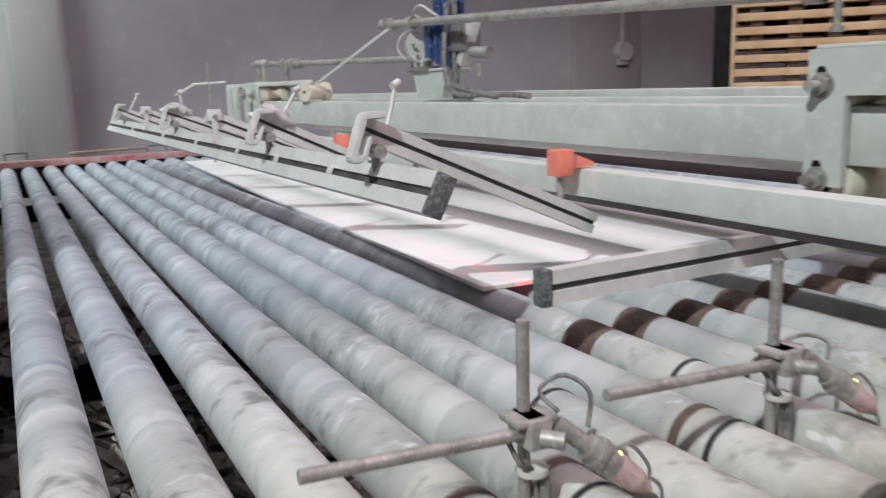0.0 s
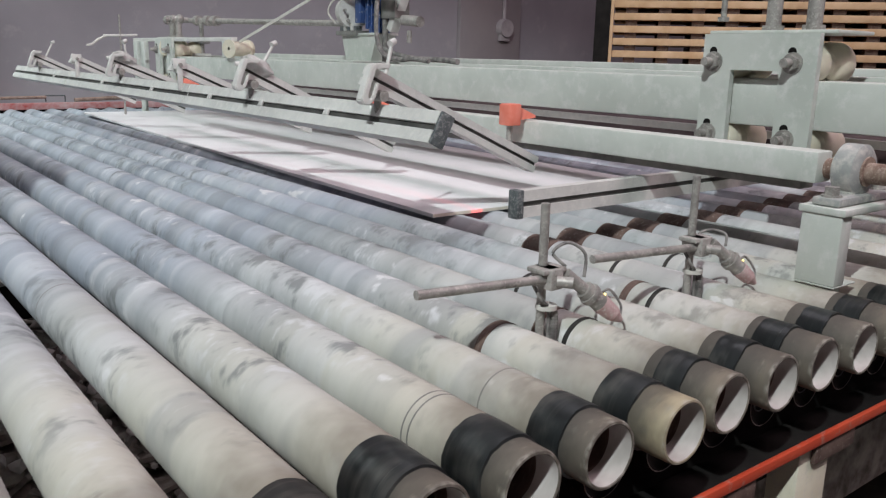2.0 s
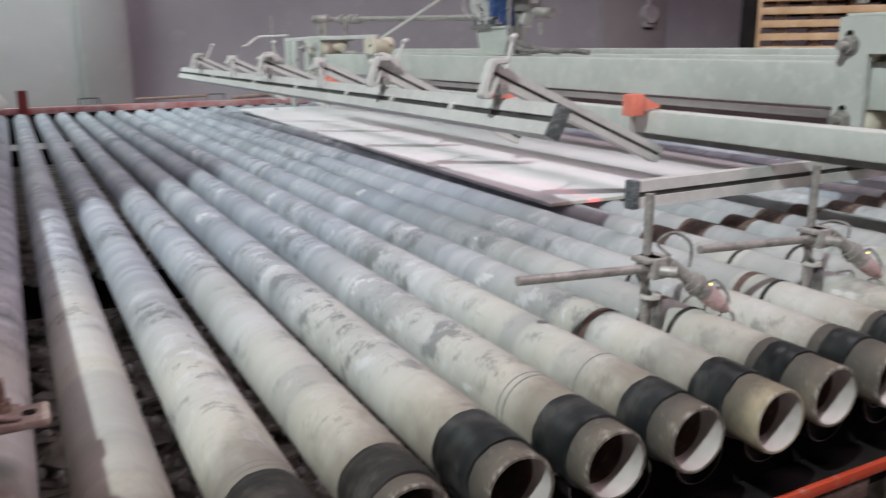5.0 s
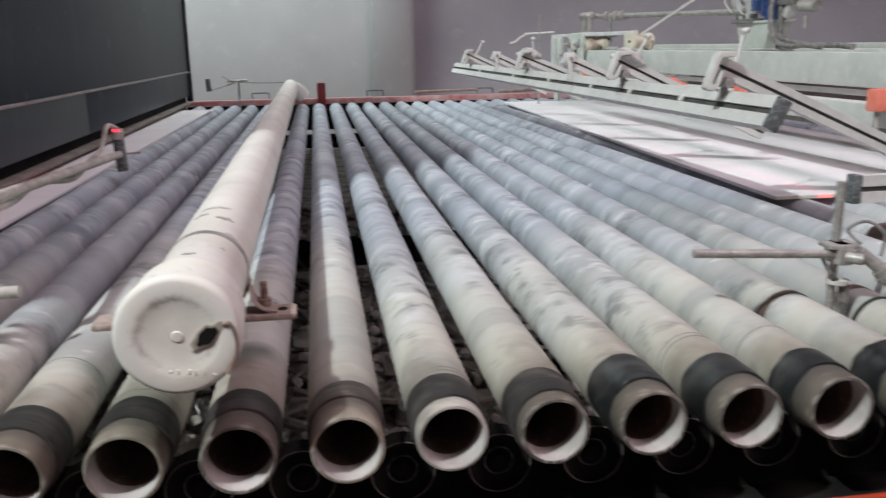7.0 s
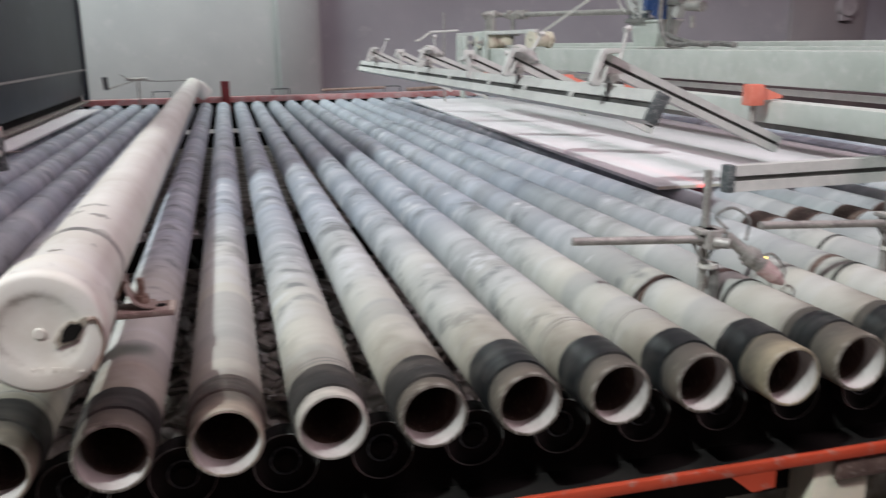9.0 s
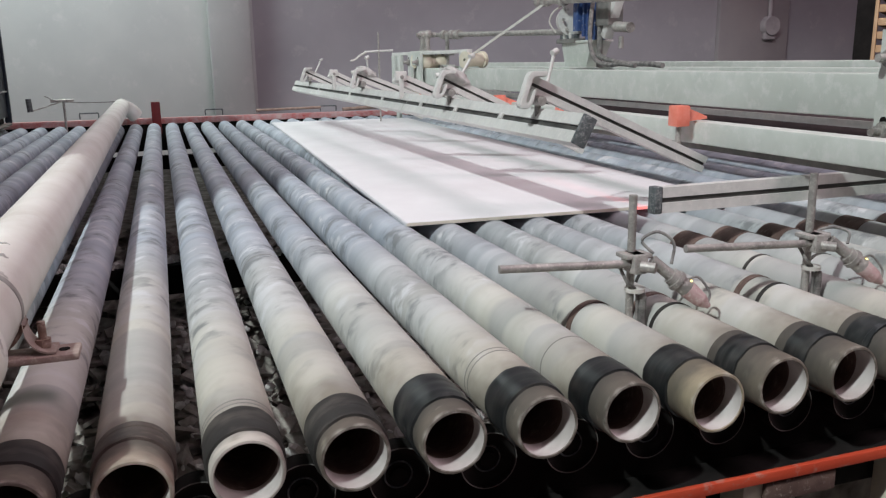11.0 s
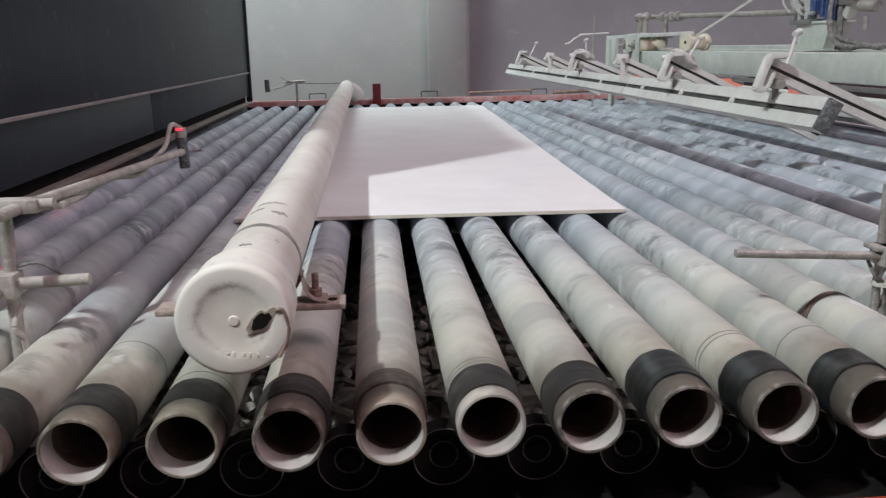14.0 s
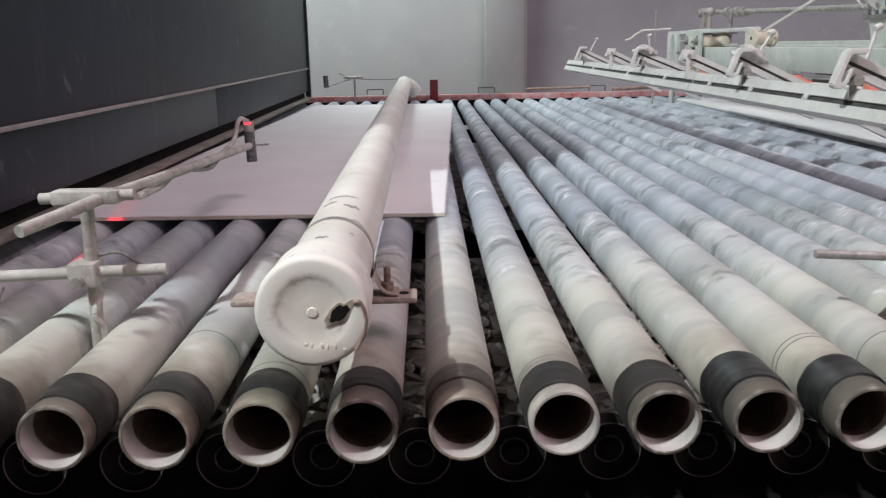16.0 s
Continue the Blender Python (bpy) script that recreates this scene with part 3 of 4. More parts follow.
box_part("plate", (-0.16, 6.58, 0.86), (-0.085, 6.62, 1.135), DARKRED, post)

# ---- white pipe over the rollers ----
pvc = thing("pvc_pipe", "dusty white plastic pipe with cap and elbow", "pipe")
P0, P1 = Vector((-0.352, -0.08, 1.105)), Vector((-0.39, 6.35, 1.115))
rot = (P1 - P0).to_track_quat("Y", "Z").to_matrix().to_4x4()
bm = bmesh.new()
put_lathe(bm, [(0.11, 0.064), (6.37, 0.064)], 40, Matrix.Translation(P0) @ rot)
part("tube", bm, PVC, pvc)
bm = bmesh.new()
put_lathe(bm, [(0.001, 0.0), (0.0012, 0.006), (0.0028, 0.0075), (0.0026, 0.02), (0.0026, 0.046), (0.0014, 0.049), (0.001, 0.056), (0.0008, 0.070), (0.0018, 0.0735), (0.005, 0.0765), (0.010, 0.078), (0.02, 0.0775), (0.026, 0.0755), (0.06, 0.075), (0.102, 0.0745), (0.114, 0.072), (0.118, 0.066), (0.124, 0.064)], 44, Matrix.Translation(P0) @ rot)
cap = part("end_cap", bm, CAP, pvc, "dusty white end cap with a broken hole")
for v in cap.data.vertices:
    v.co += 0.0008 * noise.noise_vector(v.co * 24)
bm = bmesh.new()
put_lathe(bm, [(0.295, 0.0642), (0.296, 0.0652), (0.313, 0.0652), (0.314, 0.0642)], 40, Matrix.Translation(P0) @ rot)
part("joint_ring", bm, surface("dirty_joint", (0.2, 0.195, 0.18), (0.42, 0.4, 0.365), 14, 0.85), pvc, "grey joint line round the pipe")


def torn_disc(name, grow, rough, y0, y1, material, label):
    """A ragged slanting patch set in the cap's face."""
    bm = bmesh.new()
    rim = []
    for k in range(30):
        a = 2 * math.pi * k / 30
        g = grow * (1 + rough * noise.noise(Vector((2.1 * math.cos(a) + 5, 2.1 * math.sin(a), grow * 9))) + 0.12 * rough * noise.noise(Vector((6 * math.cos(a), 6 * math.sin(a) + 3, grow))))
        u, w = 0.0235 * math.cos(a) * g, 0.0105 * math.sin(a) * g
        rim.append((-0.317 + u * 0.76 - w * 0.65, 1.104 + u * 0.65 + w * 0.76))
    front = [bm.verts.new((x, y0, z)) for x, z in rim]
    back = [bm.verts.new((x, y1, z)) for x, z in rim]
    bm.faces.new(front)
    bm.faces.new(back)
    for k in range(30):
        j = (k + 1) % 30
        bm.faces.new((front[k], front[j], back[j], back[k]))
    part(name, bm, material, pvc, label)


torn_disc("torn_edge", 0.98, 0.45, -0.0794, -0.074, surface("grimy_torn_plastic", (0.3, 0.26, 0.2), (0.6, 0.55, 0.46), 45, 0.8), "grimy torn edge of the hole")
torn_disc("hole", 0.72, 0.4, -0.0799, -0.0735, BLACK, "dark broken hole in the cap")
rng = random.Random(12)
for k in range(6):
    x, z = -0.365 + 0.0105 * k + rng.uniform(-0.002, 0.002), 1.052 - 0.0012 * (k - 4) + rng.uniform(-0.002, 0.002)
    box_part("embossed_mark", (x, -0.0791, z), (x + rng.uniform(0.002, 0.005), -0.0775, z + rng.uniform(0.004, 0.008)), CAP, pvc, "worn embossed mark", bevel=0.0006)
sweep_part("crack", [(-0.297, -0.0788, 1.117), (-0.289, -0.0788, 1.119), (-0.284, -0.0786, 1.108), (-0.2815, -0.0775, 1.09), (-0.286, -0.0775, 1.07), (-0.296, -0.0778, 1.052)], 0.0026, RUST, pvc, "brown crack in the cap")
SCUFF = surface("dull_scuff", (0.34, 0.32, 0.285), (0.6, 0.575, 0.53), 40, 0.9)
for y, a0, a1, wide in ((0.37, 98, 122, 0.014), (0.34, 56, 84, 0.022), (0.425, 66, 116, 0.016), (0.085, 82, 100, 0.006), (0.235, 38, 66, 0.04), (0.15, 50, 58, 0.01)):
    bm = bmesh.new()
    rows = []
    for k in range(13):
        a = radians(a0 + (a1 - a0) * k / 12)
        w = wide * math.sin(math.pi * (k + 0.4) / 12.8) * (0.7 + 0.6 * abs(noise.noise(Vector((y * 90, k * 0.7, 0)))))
        c, e = Vector((math.cos(a) * 0.0646 - 0.355, 0, math.sin(a) * 0.0646 + 1.106)), 0.012 * noise.noise(Vector((y * 50, k * 0.4, 3)))
        rows.append([bm.verts.new(c + Vector((0, y + e + q * w, 0))) for q in (-0.5, 0.5)])
    for u, v in zip(rows, rows[1:]):
        bm.faces.new((u[0], v[0], v[1], u[1]))
    r = bmesh.ops.extrude_face_region(bm, geom=list(bm.faces))
    bmesh.ops.translate(bm, verts=[v for v in r["geom"] if isinstance(v, bmesh.types.BMVert)], vec=(0, 0, -0.003))
    part("scuff", bm, SCUFF, pvc, "dark scuff mark on the pipe")
sweep_part("elbow", [P1, P1 + Vector((0.0, 0.05, 0)), P1 + Vector((0.02, 0.10, -0.015)), P1 + Vector((0.06, 0.15, -0.04)), P1 + Vector((0.10, 0.18, -0.09))], 0.064, PVC, pvc, seg=20)
br = thing("pipe_bracket", "rusty steel bracket bolted under the white pipe", "bracket")
box_part("flat_bar", (-0.53, 0.195, 1.026), (-0.218, 0.25, 1.037), BAR, br)
rod_part("bar_hole", (-0.24, 0.222, 1.0365), (-0.24, 0.222, 1.038), 0.008, BLACK, br, "bolt hole")
bm = bmesh.new()
put_lathe(bm, [(-0.018, 0.065), (-0.018, 0.071), (0.018, 0.071), (0.018, 0.065)], 40, Matrix.Translation((-0.354, 0.225, 1.106)), True)
bmesh.ops.delete(bm, geom=[v for v in bm.verts if v.co.z > 1.09], context="VERTS")
part("saddle", bm, RUST, br)
bm = bmesh.new()
rows = []
for p in curve_points([(-0.29, 0, 1.09), (-0.287, 0, 1.068), (-0.278, 0, 1.052), (-0.265, 0, 1.0435), (-0.249, 0, 1.0405)], 4):
    rows.append([bm.verts.new(p + Vector((0, q, dz))) for q, dz in ((0.2, 0.0), (0.247, 0.0), (0.247, -0.003), (0.2, -0.003))])
for u, v in zip(rows, rows[1:]):
    for k in range(4):
        j = (k + 1) % 4
        bm.faces.new((u[k], u[j], v[j], v[k]))
bm.faces.new(rows[0])
bm.faces.new(rows[-1])
part("strap", bm, BAR, br)
rod_part("bolt", (-0.268, 0.225, 1.02), (-0.268, 0.225, 1.083), 0.006, RUST, br)
rod_part("nut", (-0.268, 0.225, 1.044), (-0.268, 0.225, 1.056), 0.012, RUST, br, seg=6)

# ---- dark machine housing ----
BX, HY, HZ = -1.28, 0.95, 3.29
hood = thing("machine_housing", "tall dark blue-grey sheet metal machine housing over rollers", "machine")
box_part("upper_panel", (-3.6, HY, 1.262), (BX, 6.55, HZ), BOXPAINT, hood)
box_part("lower_panel", (-3.6, 0.2, 1.05), (BX - 0.004, 3.2, 1.25), BOXPAINT, hood)
box_part("lower_panel", (-3.6, 3.205, 1.05), (BX - 0.004, 6.55, 1.25), BOXPAINT, hood)
box_part("ledge", (-3.6, 0.2, 1.25), (BX + 0.012, 6.55, 1.262), surface("dusty_ledge", (0.3, 0.29, 0.28), (0.4, 0.38, 0.36), 20, 0.9), hood, "pale dust lying on the ledge", bevel=0.001)
box_part("corner_angle", (BX - 0.03, 6.55, 1.0), (BX + 0.02, 6.59, HZ), BOXPAINT, hood)
# out-of-view block, added and sized only to throw shade on the left rollers
box_part("front_section", (-3.6, 0.2, 1.2625), (BX, HY - 0.001, 2.18), BOXPAINT, hood, "unseen front block added to shade the left rollers")
# black strip paints the shaded gap between housing and rail
box_part("rubber_skirt", (BX - 0.05, 0.25, 0.985), (BX - 0.03, 6.5, 1.05), BLACK, hood, "black strip standing in for the dark gap under the housing")
box_part("edge_rail", (BX - 0.029, 0.25, 0.985), (BX + 0.03, 6.5, 1.002), surface("dusty_brown_rail", (0.17, 0.15, 0.13), (0.27, 0.245, 0.215), 8, 0.85), hood, "dusty brown rail below the housing")

# ---- sensor stands ----


def make_stand(name, x, y, top, clamp_z, label, reach=0.295, loop=0.7):
    ob = thing(name, label, "sensor stand", "sensor stands")
    bm = bmesh.new()
    put_rod(bm, (x, y, 0.80), (x, y, top), 0.0085, 16)
    part("upright", bm, STEEL, ob)
    rod_part("cross_rod", (x - reach, y - 0.008, clamp_z + 0.01), (x + 0.02, y - 0.022, clamp_z - 0.004), 0.0085, STEEL, ob)
    bm = bmesh.new()
    put_box(bm, (x - 0.016, y - 0.04, clamp_z - 0.022), (x + 0.016, y + 0.014, clamp_z + 0.018), None, 0.004)
    put_box(bm, (x - 0.03, y - 0.034, clamp_z + 0.008), (x + 0.03, y + 0.012, clamp_z + 0.018), None, 0.003)
    part("clamp_block", bm, GRIMY, ob)
    bm = bmesh.new()
    put_rod(bm, (x, y - 0.038, clamp_z - 0.005), (x + 0.02, y - 0.06, clamp_z - 0.006), 0.011, 12)
    part("clamp_screw", bm, STEEL, ob)
    # sensor barrel and its pink hood
    a, b = Vector((x + 0.028, y - 0.032, clamp_z + 0.004)), Vector((x + 0.095, y - 0.062, clamp_z - 0.056))
    d = (b - a).normalized()
    bm = bmesh.new()
    put_rod(bm, a, a + d * 0.05, 0.012, 16)
    put_rod(bm, a + d * 0.05, b, 0.018, 16)
    put_rod(bm, a + d * 0.062, a + d * 0.072, 0.022, 16)
    part("sensor_barrel", bm, STEEL, ob)
    bm = bmesh.new()
    put_rod(bm, b, b + d * 0.035, 0.019, 16, 0.016)
    put_rod(bm, b + d * 0.035, b + d * 0.058, 0.016, 16, 0.005)
    part("sensor_hood", bm, PINK, ob, "dusty pink sensor nose")
    bm = bmesh.new()
    bmesh.ops.create_uvsphere(bm, u_segments=8, v_segments=6, radius=0.0025, matrix=Matrix.Translation(b + Vector((0.004, -0.006, 0.018))))
    part("diode", bm, AMBER_GLOW, ob, "small lit amber diode")
    sweep_part("cable", [a + Vector((0.01, 0.01, 0.01)), a + Vector((-0.005, 0.03, 0.05 * loop)), a + Vector((0.025, 0.02, 0.075 * loop)), a + Vector((0.05, 0.0, 0.045 * loop)), a + Vector((0.04, -0.01, -0.01))], 0.0032, CABLE, ob)
    sweep_part("cable", [b + Vector((0.0, 0.0, 0.02)), b + Vector((0.025, 0.0, 0.022)), b + Vector((0.045, -0.012, -0.008)), b + Vector((0.035, -0.02, -0.03))], 0.0026, CABLE, ob)
    sweep_part("cable", [(x - 0.03, y, clamp_z - 0.005), (x - 0.02, y - 0.02, clamp_z - 0.04), (x + 0.005, y - 0.012, clamp_z - 0.06), (x + 0.012, y - 0.01, 0.96), (x + 0.012, y - 0.01, 0.83)], 0.0035, CABLE, ob)
    bm = bmesh.new()
    for k in range(18):
        z = clamp_z - 0.075 - 0.006 * k
        put_rod(bm, (x + 0.022, y - 0.014, z), (x + 0.022, y - 0.014, z - 0.0042), 0.0085, 10)
    put_rod(bm, (x + 0.022, y - 0.014, clamp_z - 0.07), (x + 0.022, y - 0.014, 0.82), 0.0066, 10)
    part("corrugated_hose", bm, CABLE, ob, "grey corrugated cable hose")
    bm = bmesh.new()
    put_rod(bm, (x + 0.008, y - 0.006, clamp_z - 0.066), (x + 0.008, y - 0.006, clamp_z - 0.058), 0.021, 12)
    part("cable_tie", bm, WHITECABLE, ob)
    return ob


make_stand("sensor_stand", 0.812, 0.342, 1.184, 1.05, "dusty steel sensor stand between rollers with pink sensor")
make_stand("sensor_stand", 1.258, 0.337, 1.203, 1.055, "dusty steel sensor stand between rollers with pink sensor", 0.325, 0.3)

STAND_PAINT = surface("dirty_whitish_steel", (0.34, 0.315, 0.28), (0.58, 0.555, 0.51), 16, 0.8, 0, (0.64, 0.62, 0.58), 0.3)
ls = thing("sensor_stand", "whitish dusty sensor stand with long cross arm", "sensor stand", "sensor stands")
LX, LY = -0.828, 0.36
rod_part("upright", (LX, LY, 0.80), (LX + 0.012, LY, 1.185), 0.012, STAND_PAINT, ls)
box_part("clamp_block", (LX - 0.025, LY - 0.035, 1.028), (LX + 0.025, LY + 0.015, 1.072), STAND_PAINT, ls)
rod_part("cross_rod", (LX - 0.32, LY - 0.02, 1.045), (LX + 0.15, LY - 0.015, 1.056), 0.011, STAND_PAINT, ls)
rod_part("clamp_screw", (LX - 0.005, LY - 0.05, 1.04), (LX - 0.005, LY - 0.03, 1.04), 0.011, STEEL, ls)
box_part("top_clamp", (LX - 0.045, LY - 0.018, 1.178), (LX + 0.075, LY + 0.022, 1.203), STAND_PAINT, ls)
rod_part("knob", (LX - 0.07, LY, 1.188), (LX + 0.1, LY, 1.193), 0.0105, STAND_PAINT, ls)
rod_part("short_rod", (LX - 0.03, LY - 0.17, 1.165), (LX + 0.055, LY + 0.02, 1.192), 0.011, STAND_PAINT, ls)
rod_part("long_arm", (LX + 0.07, LY, 1.196), (-0.752, 1.46, 1.15), 0.011, STAND_PAINT, ls)
rod_part("sensor_head", (-0.75, 1.47, 1.10), (-0.752, 1.46, 1.20), 0.016, PLASTIC, ls, "dark sensor head")
rod_part("sensor_cap", (-0.752, 1.46, 1.195), (-0.752, 1.46, 1.225), 0.017, STAND_PAINT, ls)
rod_part("pin", (-0.785, 1.46, 1.148), (-0.695, 1.47, 1.152), 0.003, STEEL, ls)
sweep_part("cable", [(LX + 0.09, LY + 0.05, 1.18), (-0.765, 0.62, 1.165), (-0.775, 0.8, 1.172), (-0.762, 1.0, 1.148), (-0.775, 1.2, 1.16), (-0.775, 1.35, 1.18), (-0.77, 1.42, 1.235), (-0.752, 1.46, 1.225)], 0.007, STAND_PAINT, ls)
sweep_part("cable", [(LX - 0.2, LY, 1.04), (LX - 0.22, LY - 0.02, 0.99), (LX - 0.17, LY - 0.04, 0.985), (LX - 0.15, LY - 0.02, 1.03)], 0.004, CABLE, ls)
sweep_part("cable", [(LX + 0.02, LY, 1.01), (LX + 0.01, LY - 0.02, 0.97), (LX + 0.02, LY - 0.01, 0.94), (LX + 0.01, LY, 0.85)], 0.006, STAND_PAINT, ls)
sweep_part("cable", [(LX + 0.02, LY, 1.08), (LX + 0.06, LY, 1.085), (LX + 0.1, LY, 1.06)], 0.003, CABLE, ls)
bm = bmesh.new()
put_box(bm, (-0.762, 1.442, 1.218), (-0.742, 1.447, 1.224))
part("status_light", bm, RED_GLOW, ls, "small lit red status light")

# ---- clamp rail and arms ----
TILT = Matrix.Rotation(radians(27), 4, "Y")


def profile(name, a, b, w, h, m_roll, parent, label=""):
    """A slotted aluminium bar from a to b: w thick, h high, slots in the broad faces."""
    a, b = Vector(a), Vector(b)
    L = (b - a).length
    base = (b - a).to_track_quat("Y", "Z").to_matrix().to_4x4()
    m = Matrix.Translation(a) @ base @ m_roll
    s, t = h * 0.1, w * 0.22
    ring = [(-w / 2, -h / 2), (w / 2, -h / 2), (w / 2, -s), (w / 2 - t, -s), (w / 2 - t, s), (w / 2, s), (w / 2, h / 2), (-w / 2, h / 2), (-w / 2, s), (-w / 2 + t, s), (-w / 2 + t, -s), (-w / 2, -s)]
    bm = bmesh.new()
    r0 = [bm.verts.new((x, 0, z)) for x, z in ring]
    r1 = [bm.verts.new((x, L, z)) for x, z in ring]
    for i in range(12):
        j = (i + 1) % 12
        bm.faces.new((r0[i], r0[j], r1[j], r1[i]))
    bm.faces.new(r0)
    bm.faces.new(r1)
    bmesh.ops.transform(bm, matrix=m, verts=bm.verts)
    ob = part(name, bm, ALU, parent, label)
    # dark strips on the slot floors paint the shade of the recess
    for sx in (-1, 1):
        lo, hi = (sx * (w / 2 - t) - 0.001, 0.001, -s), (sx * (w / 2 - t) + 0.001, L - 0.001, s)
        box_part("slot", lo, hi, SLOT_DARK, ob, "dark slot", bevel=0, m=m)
    return ob, m


rail = thing("clamp_rail", "dusty slotted aluminium rail with black end cap", "rail")
RX, RZ = 1.0, 1.262
for y0, y1 in ((0.905, 2.55), (2.56, 4.4), (4.41, 5.85)):
    profile("bar", (RX, y0, RZ), (RX, y1, RZ), 0.042, 0.085, TILT, rail)
bm = bmesh.new()
put_box(bm, (-0.0215, -0.011, -0.043), (0.0215, 0.0, 0.043), Matrix.Translation((RX, 0.904, RZ)) @ TILT, 0.003)
part("end_cap", bm, PLASTIC, rail, "black plastic end cap")


def make_arm(kind, y, tilt=0.0):
    """A sloping guide bar; 'hook' ends in a leaning hook and a screw, 'plain' in a square post."""
    ob = thing("board_guide", "dusty slotted aluminium guide sloping over the rail", "guide", "board guides")
    profile("bar", (0, 0, 0), (0.632, 0.0, -0.277), 0.04, 0.052, Matrix.Identity(4), ob)
    if kind == "plain":
        box_part("post", (0.012, -0.034, -0.105), (0.034, -0.022, 0.0), ALU, ob, bevel=0.004)
        box_part("angle_plate", (-0.004, -0.03, -0.02), (0.05, -0.0235, 0.022), ALU, ob, bevel=0.003)
        rod_part("bolt", (0.024, -0.045, -0.004), (0.024, -0.03, -0.004), 0.009, STEEL, ob, seg=6)
    else:
        bm = bmesh.new()
        ring = [(-0.018, 0.024), (-0.010, 0.033), (0.04, 0.033), (0.04, 0.018), (0.0, 0.016), (0.0, -0.052), (0.004, -0.058), (0.009, -0.058), (0.012, -0.052), (0.012, -0.018), (0.024, -0.018), (0.024, -0.06), (0.014, -0.074), (-0.006, -0.074), (-0.018, -0.062)]
        f = bm.faces.new([bm.verts.new((x + 0.36 * (z - 0.02), -0.058, z)) for x, z in ring])
        r = bmesh.ops.extrude_face_region(bm, geom=[f])
        bmesh.ops.translate(bm, verts=[v for v in r["geom"] if isinstance(v, bmesh.types.BMVert)], vec=(0, 0.033, 0))
        bmesh.ops.bevel(bm, geom=list(bm.edges), offset=0.003, segments=2, affect="EDGES")
        part("hook_plate", bm, ALU, ob, "dusty white hook-shaped clamp plate")
        bm = bmesh.new()
        put_rod(bm, (0.028, -0.05, -0.052), (0.028, 0.03, -0.052), 0.015, 12)
        put_rod(bm, (0.035, -0.01, -0.10), (0.03, -0.01, -0.03), 0.01, 10)
        part("bolt", bm, STEEL, ob)
        rod_part("screw", (0.075, 0.02, -0.01), (0.105 + tilt, 0.03, 0.085), 0.0055, ALU, ob)
        rod_part("screw_knob", (0.096 + tilt, 0.026, 0.084), (0.116 + tilt, 0.034, 0.092), 0.0095, ALU, ob)
        if kind == "caked":
            bm = bmesh.new()
            bmesh.ops.create_icosphere(bm, subdivisions=3, radius=1.0)
            for v in bm.verts:
                d = v.co.normalized() * (1 + 0.35 * noise.noise(v.co * 2.2 + Vector((y, 0, 0))))
                v.co = Vector((0.055 + 0.055 * d.x, -0.012 + 0.03 * d.y, 0.012 - 0.02 * d.x + 0.026 * d.z))
            part("dust_cake", bm, RUBBLE_PALE, ob, "caked plaster dust on the clamp")
            rod_part("side_pin", (-0.03, -0.02, 0.012), (0.05, -0.02, 0.02), 0.009, ALU, ob)
    ob.matrix_world = pose(0.963, y, 1.385, 0, tilt * 60, 0)


RUBBLE_PALE = surface("caked_plaster_dust", (0.5, 0.49, 0.46), (0.66, 0.65, 0.62), 40, 0.9, grain=0.3)
for kind, y, tilt in (("hook", 1.19, 0.0), ("caked", 1.98, 0.03), ("plain", 2.65, 0.0), ("caked", 3.45, -0.03), ("plain", 4.21, 0.02), ("hook", 5.13, 0.02)):
    make_arm(kind, y, tilt)
for y in (1.42, 1.86, 2.3, 2.95, 3.7, 4.7):
    bm = bmesh.new()
    put_box(bm, (-0.0245, y, -0.009), (-0.015, y + 0.028, 0.013), Matrix.Translation((RX, 0, RZ)) @ TILT, 0.003)
    part("slot_nut", bm, ALU, rail, "dusty nut in the slot")


def make_clamp(x, y, z):
    ob = thing("clamp", "orange plastic clamp on a threaded rod", "clamp", "orange clamps")
    bm = bmesh.new()
    put_box(bm, (-0.026, -0.026, -0.034), (0.026, 0.026, 0.034), None, 0.006)
    part("block", bm, ORANGE, ob)
    bm = bmesh.new()
    vs = [bm.verts.new(v) for v in ((0.026, -0.012, 0.025), (0.026, -0.012, -0.018), (0.1, -0.012, -0.012), (0.1, -0.012, -0.004))]
    f = bm.faces.new(vs)
    r = bmesh.ops.extrude_face_region(bm, geom=[f])
    bmesh.ops.translate(bm, verts=[v for v in r["geom"] if isinstance(v, bmesh.types.BMVert)], vec=(0, 0.024, 0))
    part("wing", bm, ORANGE, ob)
    rod_part("rod", (0, 0, -0.12), (0, 0, 0.03), 0.01, STEEL, ob)
    ob.location = (x, y, z)
    return ob


for y, z in ((1.232, 1.265), (2.06, 1.247), (2.75, 1.247), (4.0, 1.247)):
    make_clamp(1.53, y, z)

stop = thing("stop_bar", "dusty slotted aluminium stop bar with black end cap", "bar")
profile("bar", (1.18, 0.80, 1.078), (2.90, 0.80, 1.088), 0.03, 0.07, Matrix.Identity(4), stop)
box_part("end_cap", (1.155, 0.783, 1.041), (1.179, 0.817, 1.115), PLASTIC, stop, "black plastic end cap")
box_part("bracket", (2.86, 0.793, 0.60), (2.875, 0.807, 1.048), SLOT, stop)

